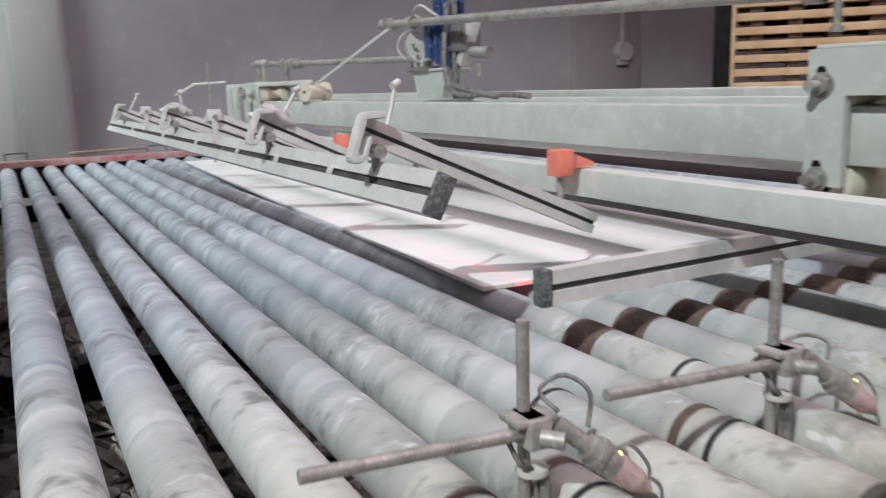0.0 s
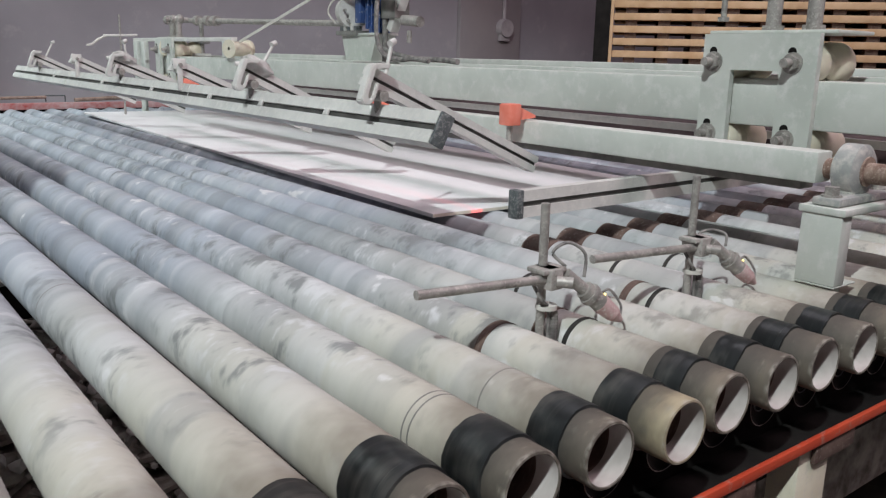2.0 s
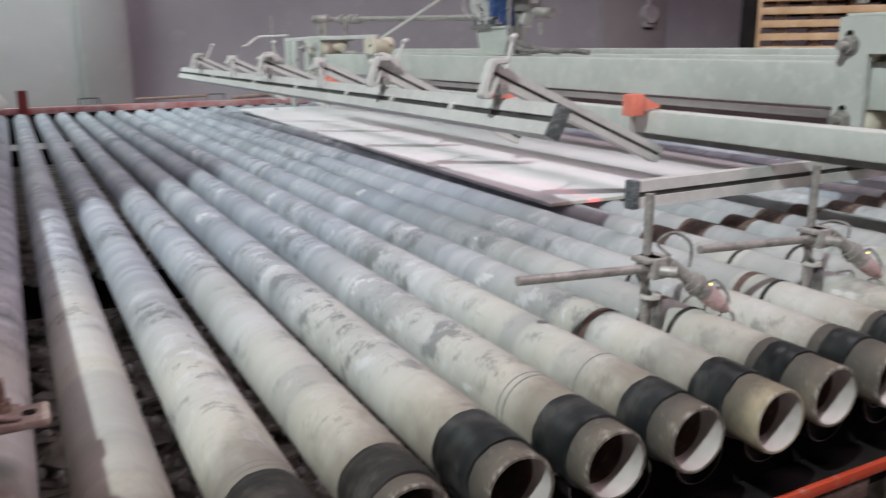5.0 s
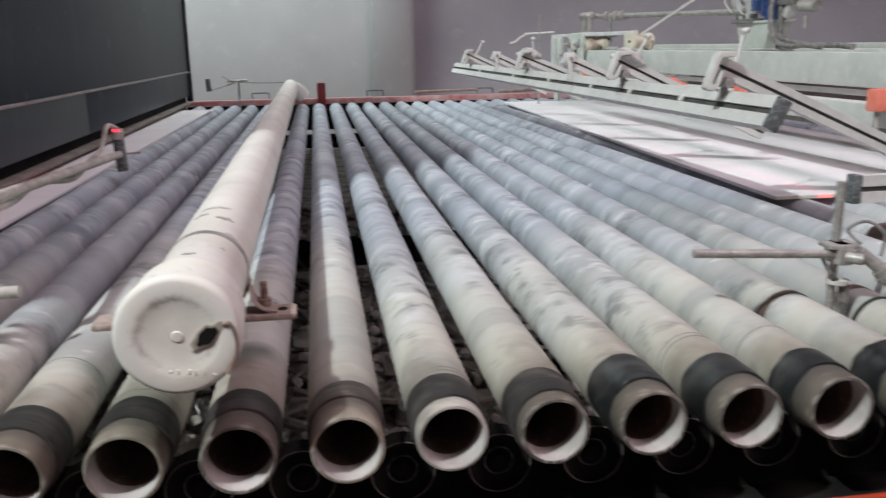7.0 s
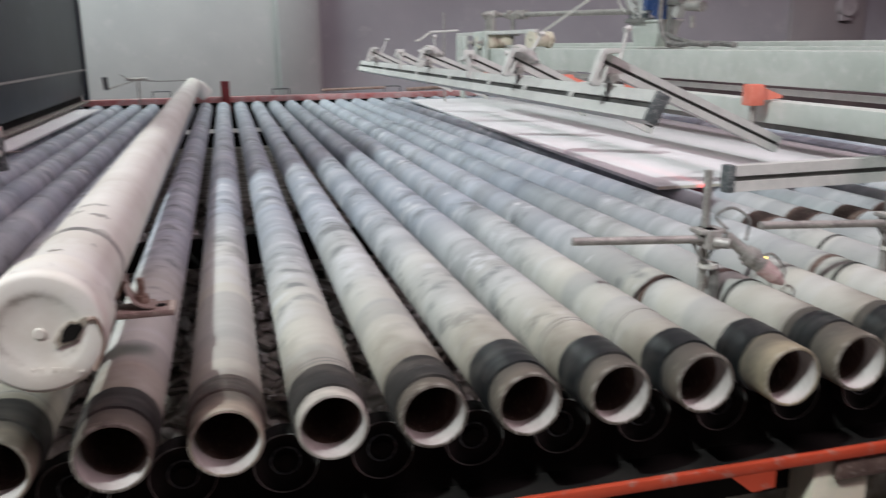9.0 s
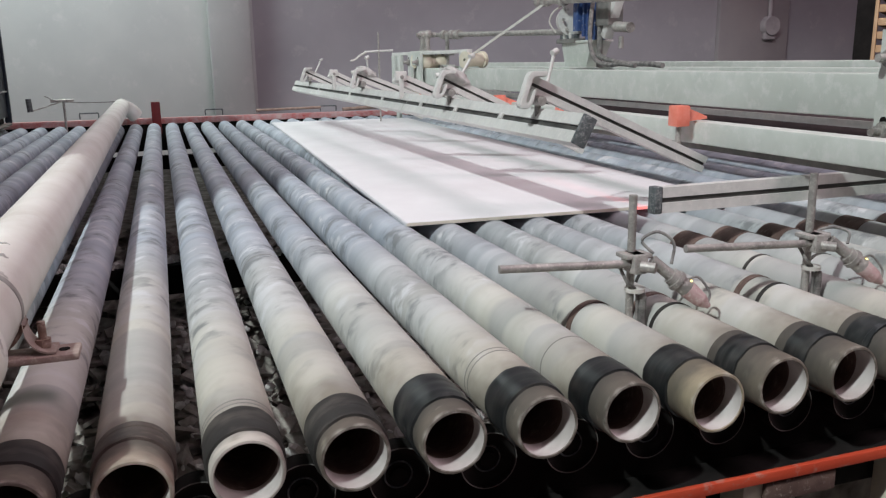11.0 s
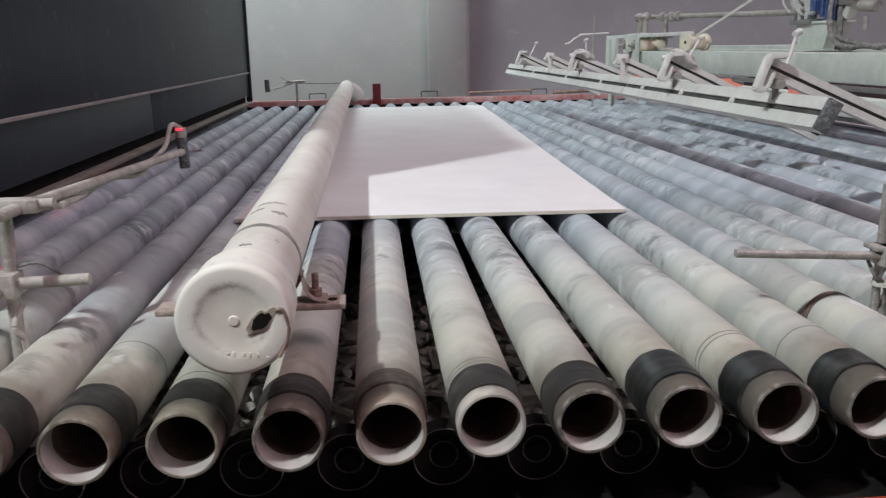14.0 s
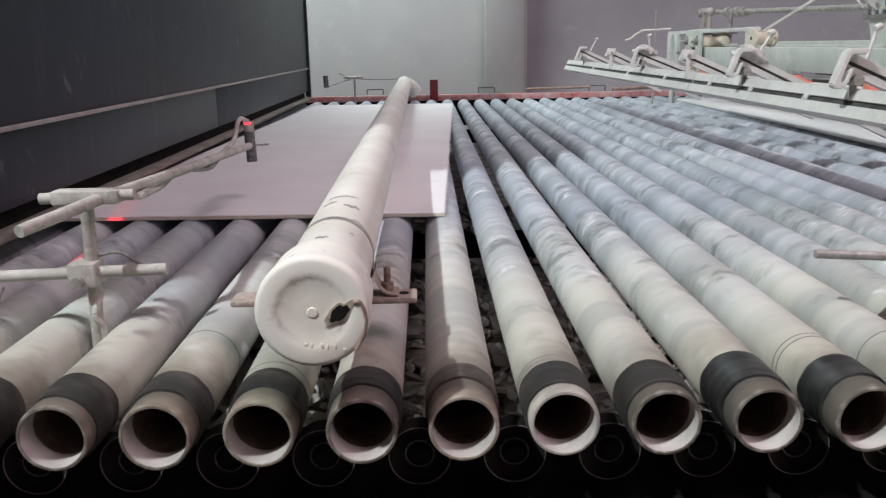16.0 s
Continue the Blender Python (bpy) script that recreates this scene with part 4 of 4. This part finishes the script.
# ---- gantry ----
gantry = thing("gantry_beam", "dusty pale green steel gantry beam", "beam", "gantry beams")
box_part("beam", (1.92, -1.4, 1.265), (2.04, 5.5, 1.397), PAINT, gantry, bevel=0.007)
gantry3 = thing("gantry_channel", "dusty pale green steel channel beside the beam", "channel")
box_part("channel", (2.22, -1.4, 1.33), (2.30, 5.5, 1.407), PAINT, gantry3)
gantry2 = thing("gantry_beam", "dusty pale green steel gantry beam", "beam", "gantry beams")
box_part("beam", (2.52, -1.4, 1.30), (2.64, 5.6, 1.43), PAINT, gantry2, bevel=0.007)
for y in (-1.3, 4.95):
    col = thing("gantry_column", "pale green steel gantry column on the floor", "column", "gantry columns")
    box_part("post", (2.36, y, 0.0), (2.50, y + 0.14, 1.25), PAINT, col)
    box_part("foot", (2.28, y - 0.06, 0.0), (2.58, y + 0.2, 0.015), PAINT, col)
    box_part("head", (1.93, y, 1.25), (2.64, y + 0.14, 1.264), PAINT, col)
    box_part("packing", (2.23, y, 1.264), (2.29, y + 0.14, 1.33), PAINT, col)
    box_part("packing", (2.54, y, 1.264), (2.62, y + 0.14, 1.30), PAINT, col)


def make_trolley():
    ob = thing("trolley", "pale green trolley plate with cream wheels on beam", "trolley", "trolleys")
    bm = bmesh.new()
    ring = [(0.435, 1.22), (0.54, 1.22), (0.54, 1.42), (0.69, 1.42), (0.69, 1.22), (0.785, 1.22), (0.785, 1.52), (0.435, 1.52)]
    f = bm.faces.new([bm.verts.new((1.88, y, z)) for y, z in ring])
    r = bmesh.ops.extrude_face_region(bm, geom=[f])
    bmesh.ops.translate(bm, verts=[v for v in r["geom"] if isinstance(v, bmesh.types.BMVert)], vec=(0.02, 0, 0))
    part("plate", bm, PAINT, ob)
    for y in (0.503, 0.747):
        for z in (1.442, 1.236):
            rod_part("bolt", (1.832, y, z), (1.90, y, z), 0.012, STEEL, ob)
            rod_part("nut", (1.86, y, z), (1.875, y, z), 0.023, STEEL, ob, seg=6)
            rod_part("washer", (1.875, y, z), (1.8795, y, z), 0.029, STEEL, ob)
            rod_part("slotted_hole", (1.8785, y + 0.004, z + 0.03), (1.8798, y + 0.004, z + 0.03), 0.012, BLACK, ob, "dark slotted hole")
            bm = bmesh.new()
            put_lathe(bm, [(0.0, 0.012), (0.0, 0.056), (0.008, 0.06), (0.055, 0.06), (0.072, 0.052), (0.085, 0.042), (0.115, 0.042), (0.128, 0.052), (0.145, 0.06), (0.192, 0.06), (0.2, 0.056), (0.2, 0.012)], 32, Matrix.Translation((1.905, y - 0.005, z + (0.0 if z > 1.3 else -0.022))) @ Matrix.Rotation(radians(-90), 4, "Z"))
            part("wheel", bm, CREAM, ob, "cream nylon flanged wheel")
    box_part("top_plate", (1.902, 0.40, 1.52), (2.10, 0.785, 1.53), PAINT, ob)
    for y in (0.50, 0.62):
        rod_part("upright", (1.96, y, 1.53), (1.96, y, 1.64), 0.021, STEEL, ob)
        rod_part("upright_collar", (1.96, y, 1.53), (1.96, y, 1.544), 0.03, STEEL, ob)
        bm = bmesh.new()
        bmesh.ops.create_uvsphere(bm, u_segments=16, v_segments=10, radius=0.034, matrix=Matrix.Translation((1.97, y, 1.655)))
        put_rod(bm, (1.91, y, 1.655), (2.03, y, 1.655), 0.016, 12)
        part("joint", bm, STEEL, ob)
    return ob


tro = make_trolley()
copy_thing(tro, Matrix.Translation((0, 4.75, 0)))
shaft = thing("drive_shaft", "dusty grey drive shaft along the gantry", "shaft", "drive shafts")
S0, S1 = Vector((2.10, 3.52, 1.785)), Vector((2.02, 0.35, 1.635))
rod_part("rod", S0, S1, 0.019, STEEL, shaft)
for k in (0.0, 0.03, 0.1, 0.82):
    p = S0.lerp(S1, k)
    rod_part("collar", p, p + Vector((0, -0.05, -0.002)), 0.031, STEEL, shaft)
rod_part("hanging_bolt", (2.03, 0.83, 1.655), (2.03, 0.83, 1.57), 0.009, STEEL, shaft)
rod_part("bolt_head", (2.03, 0.83, 1.575), (2.03, 0.83, 1.562), 0.017, STEEL, shaft)
shaft2 = thing("drive_shaft", "dusty grey drive shaft along the gantry", "shaft", "drive shafts")
rod_part("rod", (2.1, 5.88, 1.668), (2.17, 3.2, 1.60), 0.018, STEEL, shaft2)
for y in (5.86, 5.3, 5.12, 5.0):
    rod_part("collar", (2.1 + 0.026 * (5.88 - y), y, 1.668 - 0.025 * (5.88 - y)), (2.1 + 0.026 * (5.93 - y), y - 0.06, 1.666 - 0.025 * (5.93 - y)), 0.036, STEEL, shaft2)
for y in (5.76, 5.2):
    rod_part("hanger", (2.11, y, 1.66), (2.11, y, 1.42), 0.015, STEEL, shaft2)
    box_part("hanger_foot", (2.07, y - 0.05, 1.49), (2.15, y + 0.05, 1.525), SLOT, shaft2)
    box_part("hanger_plate", (2.035, y - 0.04, 1.398), (2.16, y + 0.04, 1.42), PAINT, shaft2)
bar = thing("end_frame", "whitish dusty end frame of the gantry with wheels", "frame")
box_part("top_bar", (1.90, 4.2, 1.50), (1.94, 6.1, 1.525), ALU, bar)
for y in (5.78, 5.95):
    box_part("upright", (1.88, y, 1.16), (1.915, y + 0.09, 1.50), PAINT, bar)
box_part("foot_bar", (1.85, 5.7, 1.14), (1.95, 6.1, 1.162), PAINT, bar)
rod_part("leg", (1.90, 5.9, 0.0), (1.90, 5.9, 1.14), 0.025, PAINT, bar)
for y in (4.25, 5.4):
    bm = bmesh.new()
    put_lathe(bm, [(-0.085, 0.01), (-0.085, 0.056), (-0.065, 0.056), (-0.06, 0.045), (0.06, 0.045), (0.065, 0.056), (0.085, 0.056), (0.085, 0.01)], 24, Matrix.Translation((1.97, y, 1.455)) @ Matrix.Rotation(radians(-70), 4, "Z"))
    part("wheel", bm, CREAM, bar, "cream nylon wheel")
    box_part("wheel_fork", (1.895, y + 0.05, 1.40), (1.92, y + 0.09, 1.50), PAINT, bar)

# motor on its pedestal
motor = thing("gear_motor", "blue finned gear motor on a pale pedestal", "motor")
MX = 2.2
bm = bmesh.new()
lo = [(MX - 0.04, 3.02), (MX + 0.06, 3.02), (MX + 0.06, 3.27), (MX - 0.04, 3.27)]
hi = [(MX - 0.05, 2.95), (MX + 0.07, 2.95), (MX + 0.07, 3.30), (MX - 0.05, 3.30)]
vl, vh = [bm.verts.new((x, y, 1.408)) for x, y in lo], [bm.verts.new((x, y, 1.538)) for x, y in hi]
bm.faces.new(vl)
bm.faces.new(vh)
for k in range(4):
    bm.faces.new((vl[k], vl[(k + 1) % 4], vh[(k + 1) % 4], vh[k]))
part("pedestal", bm, PAINT, motor)
box_part("saddle", (MX - 0.17, 2.98, 1.398), (MX + 0.1, 3.30, 1.4075), PAINT, motor)
box_part("base_plate", (MX - 0.07, 3.12, 1.538), (MX + 0.08, 3.33, 1.562), SLOT, motor)
box_part("side_plate", (MX - 0.06, 2.94, 1.538), (MX + 0.08, 3.118, 1.55), PAINT, motor)
bm = bmesh.new()
put_lathe(bm, [(-0.09, 0.0), (-0.09, 0.045), (-0.055, 0.075), (0.045, 0.08), (0.055, 0.09), (0.07, 0.09), (0.07, 0.0)], 28, Matrix.Translation((MX - 0.02, 3.25, 1.665)) @ Matrix.Rotation(radians(165), 4, "Z"))
gb = part("gearbox", bm, ALU, motor, "dusty cast gearbox")
for k in range(8):
    a = 2 * math.pi * k / 8
    rod_part("gearbox_bolt", (MX - 0.03 + 0.074 * math.cos(a), 3.185, 1.665 + 0.074 * math.sin(a)), (MX - 0.032 + 0.074 * math.cos(a), 3.165, 1.665 + 0.074 * math.sin(a)), 0.008, STEEL, gb, seg=6)
bm = bmesh.new()
put_rod(bm, (MX, 3.0, 1.55), (MX, 3.0, 1.87), 0.055, 24)
mb = part("motor_body", bm, BLUE, motor, "blue painted motor")
for k in range(16):
    a = 2 * math.pi * k / 16
    bm = bmesh.new()
    put_box(bm, (0.052, -0.0035, 1.57), (0.074, 0.0035, 1.86), Matrix.Translation((MX, 3.0, 0)) @ Matrix.Rotation(a, 4, "Z"))
    part("fin", bm, BLUE, mb)
box_part("terminal_box", (MX - 0.07, 3.075, 1.60), (MX - 0.01, 3.13, 1.76), BLUE, motor)
for k in range(5):
    box_part("junction_block", (MX - 0.07, 3.12 + 0.035 * k, 1.562), (MX - 0.03, 3.145 + 0.035 * k, 1.585 + 0.012 * (k % 2)), (PLASTIC, ALU)[k % 2], motor)
rod_part("standpipe", (MX - 0.02, 2.915, 1.405), (MX - 0.02, 2.915, 1.87), 0.016, CABLE, motor)
box_part("lever", (-0.026, -0.022, -0.16), (0.026, 0.022, 0.06), ALU, motor, m=pose(MX, 2.80, 1.70, 30, 0, 0))
rod_part("lever_pin", (MX - 0.02, 2.75, 1.61), (MX - 0.02, 2.61, 1.60), 0.026, STEEL, motor)
rod_part("lever_tip", (MX, 2.73, 1.56), (MX, 2.73, 1.50), 0.013, STEEL, motor)
box_part("mount", (MX - 0.04, 2.80, 1.62), (MX + 0.05, 2.93, 1.78), SLOT, motor)
sweep_part("hose", [(MX - 0.06, 2.90, 1.84), (MX - 0.09, 2.89, 1.66), (MX - 0.1, 2.87, 1.52), (MX - 0.1, 2.80, 1.44), (MX - 0.09, 2.68, 1.418), (MX - 0.09, 2.58, 1.425), (MX - 0.085, 2.45, 1.415)], 0.012, CABLE, motor)
sweep_part("hose", [(MX - 0.05, 2.88, 1.47), (MX - 0.05, 2.78, 1.445), (MX - 0.04, 2.62, 1.425), (MX - 0.03, 2.42, 1.422), (MX - 0.03, 2.3, 1.415)], 0.013, CABLE, motor)
sweep_part("cable", [(MX - 0.05, 3.12, 1.76), (MX - 0.1, 3.16, 1.81), (MX - 0.11, 3.08, 1.84), (MX - 0.1, 2.98, 1.80), (MX - 0.06, 2.94, 1.76)], 0.006, WHITECABLE, motor)
sweep_part("cable", [(MX - 0.05, 3.22, 1.76), (MX - 0.1, 3.3, 1.72), (MX - 0.11, 3.34, 1.66), (MX - 0.09, 3.3, 1.6)], 0.005, WHITECABLE, motor)
belt = thing("belt", "whitish fabric belt slanting up to the motor", "belt")
for q, (a, b) in enumerate((((1.96, 4.25, 1.49), (2.09, 3.33, 1.785)),)):
    bm = bmesh.new()
    d = Vector(b) - Vector(a)
    put_box(bm, (-0.002, 0, -0.008), (0.002, d.length, 0.008), Matrix.Translation(a) @ d.to_track_quat("Y", "Z").to_matrix().to_4x4())
    part("strap", bm, WHITECABLE, belt)

# lower shaft beam with its bearing
lower = thing("swing_beam", "pale green square beam turning in a bearing", "beam")
box_part("beam", (1.59, 0.25, 1.172), (1.66, 4.3, 1.245), PAINT, lower, bevel=0.006)
box_part("under_flange", (1.62, 0.30, 1.150), (1.68, 4.3, 1.171), SLOT, lower)
rod_part("journal", (1.64, 0.26, 1.205), (1.64, -0.45, 1.205), 0.024, RUST, lower, "rusty shaft journal")
bearing = thing("pillow_block", "grey cast pillow block bearing on a post", "bearing")
bm = bmesh.new()
put_lathe(bm, [(-0.03, 0.027), (-0.03, 0.048), (-0.022, 0.06), (0.022, 0.06), (0.03, 0.048), (0.03, 0.027)], 30, Matrix.Translation((1.64, 0.19, 1.208)), True)
put_box(bm, (1.60, 0.165, 1.15), (1.68, 0.215, 1.20), None, 0.006)
put_box(bm, (1.505, 0.145, 1.139), (1.775, 0.21, 1.158), None, 0.006)
part("housing", bm, surface("dusty_cast_iron", (0.26, 0.27, 0.265), (0.4, 0.41, 0.395), 7, 0.7, 0.1, DUST, 0.6), bearing)
rod_part("inner_ring", (1.64, 0.155, 1.208), (1.64, 0.225, 1.208), 0.034, RUST, bearing)
for x in (1.53, 1.745):
    rod_part("washer", (x, 0.178, 1.157), (x, 0.178, 1.162), 0.022, STEEL, bearing)
    rod_part("bolt_head", (x, 0.178, 1.162), (x, 0.178, 1.18), 0.017, STEEL, bearing, seg=6)
bpost = thing("bearing_post", "pale green steel post carrying the bearing", "post")
box_part("post", (1.50, 0.132, 0.965), (1.545, 0.225, 1.122), PAINT, bpost)
box_part("cap_plate", (1.495, 0.125, 1.122), (1.80, 0.232, 1.138), PAINT, bpost)
box_part("foot_plate", (1.50, 0.132, 0.96), (1.60, 0.225, 0.9648), PAINT, bpost)
box_part("stem", (1.562, 0.16, 0.6), (1.588, 0.19, 0.96), PAINT, bpost)
dark = thing("rubber_roll", "long dark maroon rubber covered roll", "roll")
rod_part("roll", (2.34, -0.3, 1.19), (2.34, 4.2, 1.19), 0.042, MAROON, dark, seg=24)
rod_part("axle", (2.34, -0.7, 1.19), (2.34, 4.9, 1.19), 0.015, STEEL, dark)
for y in (-0.5, 4.5):
    box_part("hanger", (2.325, y, 1.17), (2.355, y + 0.03, 1.38), PAINT, dark)
    box_part("hanger_arm", (2.29, y, 1.36), (2.355, y + 0.03, 1.375), PAINT, dark)
strip = thing("side_strip", "whitish steel strip under the gantry beam", "strip")
box_part("strip", (2.19, -0.7, 1.205), (2.205, 4.9, 1.231), ALU, strip)
for y in (-0.6, 4.8):
    box_part("strap", (2.19, y, 1.232), (2.225, y + 0.04, 1.335), ALU, strip)

# far stands
fs = thing("sensor_stand", "thin whitish stand with cross bar behind the rail", "sensor stand", "sensor stands")
rod_part("upright", (1.64, 5.55, 0.80), (1.64, 5.55, 1.68), 0.008, STEEL, fs)
rod_part("cross_rod", (1.52, 5.55, 1.53), (1.76, 5.55, 1.54), 0.008, ALU, fs)
sweep_part("cable", [(1.54, 5.55, 1.53), (1.48, 5.55, 1.50), (1.44, 5.54, 1.47), (1.40, 5.54, 1.46)], 0.008, WHITECABLE, fs)
fl = thing("sensor_stand", "thin grey sensor stand on the far rail", "sensor stand", "sensor stands")
rod_part("upright", (-0.86, 6.64, 0.9), (-0.86, 6.64, 1.17), 0.01, STEEL, fl)
rod_part("cross_rod", (-0.96, 6.62, 1.165), (-0.78, 6.64, 1.17), 0.012, STEEL, fl)
rod_part("side_rod", (-1.1, 6.6, 1.09), (-0.87, 6.62, 1.16), 0.006, STEEL, fl)
rod_part("sensor_head", (-1.12, 6.6, 1.08), (-1.125, 6.6, 1.19), 0.022, PLASTIC, fl)
sweep_part("cable", [(-1.0, 6.6, 1.21), (-0.88, 6.62, 1.16), (-0.6, 6.62, 1.145), (-0.4, 6.62, 1.15)], 0.004, CABLE, fl)
tube = thing("far_tube", "thin dusty pink tube on the far rail", "tube")
rod_part("tube", (0.75, 6.68, 1.03), (1.35, 6.68, 1.04), 0.012, RUST, tube)
rod_part("tube_end", (1.5, 6.4, 1.03), (2.3, 6.4, 1.06), 0.016, RUST, tube)

# wall box
BOX_PAINT = surface("dusty_mauve_box_paint", (0.36, 0.32, 0.34), (0.5, 0.46, 0.46), 6, 0.7)
wb = thing("wall_box", "dusty electrical box with conduit on the wall", "electrical box")
bm = bmesh.new()
put_rod(bm, (7.72, WALL_Y - 0.18, 1.84), (7.72, WALL_Y - 0.081, 1.84), 0.12, 20, 0.13)
put_box(bm, (7.63, WALL_Y - 0.15, 1.66), (7.81, WALL_Y - 0.081, 1.84), None, 0.02)
part("box", bm, BOX_PAINT, wb)
rod_part("conduit", (7.72, WALL_Y - 0.11, 1.95), (7.72, WALL_Y - 0.11, 3.4), 0.03, BOX_PAINT, wb)
setting(box_part("pillar_east", (6.95, WALL_Y - 0.08, 0), (8.06, WALL_Y - 0.001, 9.6), surface("painted_tan_plaster", (0.34, 0.31, 0.32), (0.4, 0.36, 0.36), 1.0, 0.85), bevel=0.01), "tan-grey painted wall pillar")

# ---- hall end: slatted timber stack ----
stack = thing("timber_stack", "stack of yellow pine slats with dark gaps", "timber stack")
TS = Matrix.Translation((5.42, 4.2, 0)) @ Matrix.Rotation(radians(-50), 4, "Z")
for k in range(22):
    z = 0.1 + 0.105 * k
    box_part("slat", (0, 0, z), (3.2, 0.9, z + 0.058), WOOD, stack, bevel=0.004, m=TS)
for k in range(12):
    box_part("spacer", (0.1 + 0.28 * k, 0.05, 0.05), (0.2 + 0.28 * k, 0.85, 2.36), BROWN, stack, bevel=0, m=TS)
box_part("end_batten", (-0.03, -0.012, 0.0), (-0.002, 0.06, 2.45), WOOD, stack, bevel=0.003, m=TS)
box_part("end_post", (-0.16, -0.02, 0.0), (-0.03, 0.5, 2.6), BLACK, stack, "dark steel end post", m=TS)

# ---- scraps under the rollers ----
bm = bmesh.new()
rng = random.Random(4)
put_box(bm, (-3.8, 0.2, 0.30), (6.3, 6.6, 0.55))
for k in range(2600):
    x, y, z = rng.uniform(-0.9, 1.6), rng.uniform(0.2, 3.4), 0.56 + rng.uniform(0, 0.05)
    s = rng.uniform(0.015, 0.07)
    m = pose(x, y, z, rng.uniform(-35, 35), rng.uniform(-35, 35), rng.uniform(0, 360))
    bmesh_vs = [bm.verts.new(m @ Vector(v)) for v in ((-s, -s * 0.6, 0), (s * 0.8, -s * 0.5, 0.004), (s, s * 0.5, 0), (-s * 0.5, s * 0.7, 0.006))]
    low = [bm.verts.new(m @ (Vector((0, 0, -0.01)) + m.inverted() @ v.co)) for v in bmesh_vs]
    bm.faces.new(bmesh_vs)
    bm.faces.new(low[::-1])
    for i in range(4):
        j = (i + 1) % 4
        bm.faces.new((bmesh_vs[i], low[i], low[j], bmesh_vs[j]))
scraps = finish("scraps", bm, RUBBLE, smooth=False)
tagged(scraps, "heap of broken plaster scraps under the rollers", "scraps", kind="stuff")

bm = bmesh.new()
for k in range(420):
    s = rng.uniform(0.005, 0.02)
    x, y = rng.uniform(-0.9, 1.7), rng.uniform(1.715, 1.805)
    r = bmesh.ops.create_icosphere(bm, subdivisions=1, radius=s, matrix=pose(x, y, 0.8 + s * 0.3, rng.uniform(0, 90), rng.uniform(0, 90), 0) @ Matrix.Diagonal((1, 0.8, 0.5, 1)))
    for v in r["verts"]:
        v.co += s * 0.35 * noise.noise_vector(v.co * 90)
for k in range(520):
    s = rng.uniform(0.006, 0.022)
    r = bmesh.ops.create_icosphere(bm, subdivisions=1, radius=s, matrix=pose(rng.uniform(-0.5, 1.0), rng.uniform(0.45, 1.7), 0.605 + s * 0.3, rng.uniform(0, 90), rng.uniform(0, 90), 0) @ Matrix.Diagonal((1, 0.8, 0.45, 1)))
    for v in r["verts"]:
        v.co += s * 0.35 * noise.noise_vector(v.co * 90)
tagged(finish("crumbs", bm, RUBBLE_PALE, smooth=False), "pale plaster crumbs on the cross beam and scraps", "crumbs", kind="stuff")


def motions():
    z = AXIS_Z + R_BODY
    skew = -2.2
    a = [(0.0, 1.30, 1.245), (0.6, 1.246, 1.246), (3.0, 1.25, 1.265), (7.0, 1.248, 1.29), (9.2, 1.246, 1.31), (9.6, 1.17, 1.31), (10.5, 0.815, 1.30), (11.5, 0.406, 1.285), (12.5, -0.014, 1.277),
         (13.5, -0.394, 1.288), (14.5, -0.775, 1.28), (15.0, -0.973, 1.275), (15.5, -1.165, 1.275), (16.0, -1.318, 1.28)]
    walk(boards[0], [(t, pose(x, y, z, 0, 0, skew)) for t, x, y in a])
    b = [(0.0, 4.42), (9.2, 4.42), (9.6, 4.34), (12.0, 3.4), (14.0, 2.64), (15.0, 2.25), (16.0, 1.88)]
    walk(boards[1], [(t, pose(x, 1.285, z, 0, 0, -0.6)) for t, x in b])
    c = [(0.0, -0.7), (5.5, -0.93), (7.0, -1.08), (9.0, -1.16), (9.6, -1.25), (12.0, -2.3), (16.0, -2.3)]
    walk(boards[2], [(t, pose(x - BW, 1.285, z, 0, 0, -0.8)) for t, x in c])
    for i, ob in rollers.items():
        x, y = PITCH * i, end_of(i)
        rows, turn, t = [], 40.0 * i, 0.0
        while t < 16.01:
            rows.append((t, pose(x, y, AXIS_Z, 0, -turn, 0)))
            if i <= 8 or t > 9.2 and i < 30:
                turn += 76.0
            t = round(t + 0.2, 3)
        walk(ob, rows)


motions()
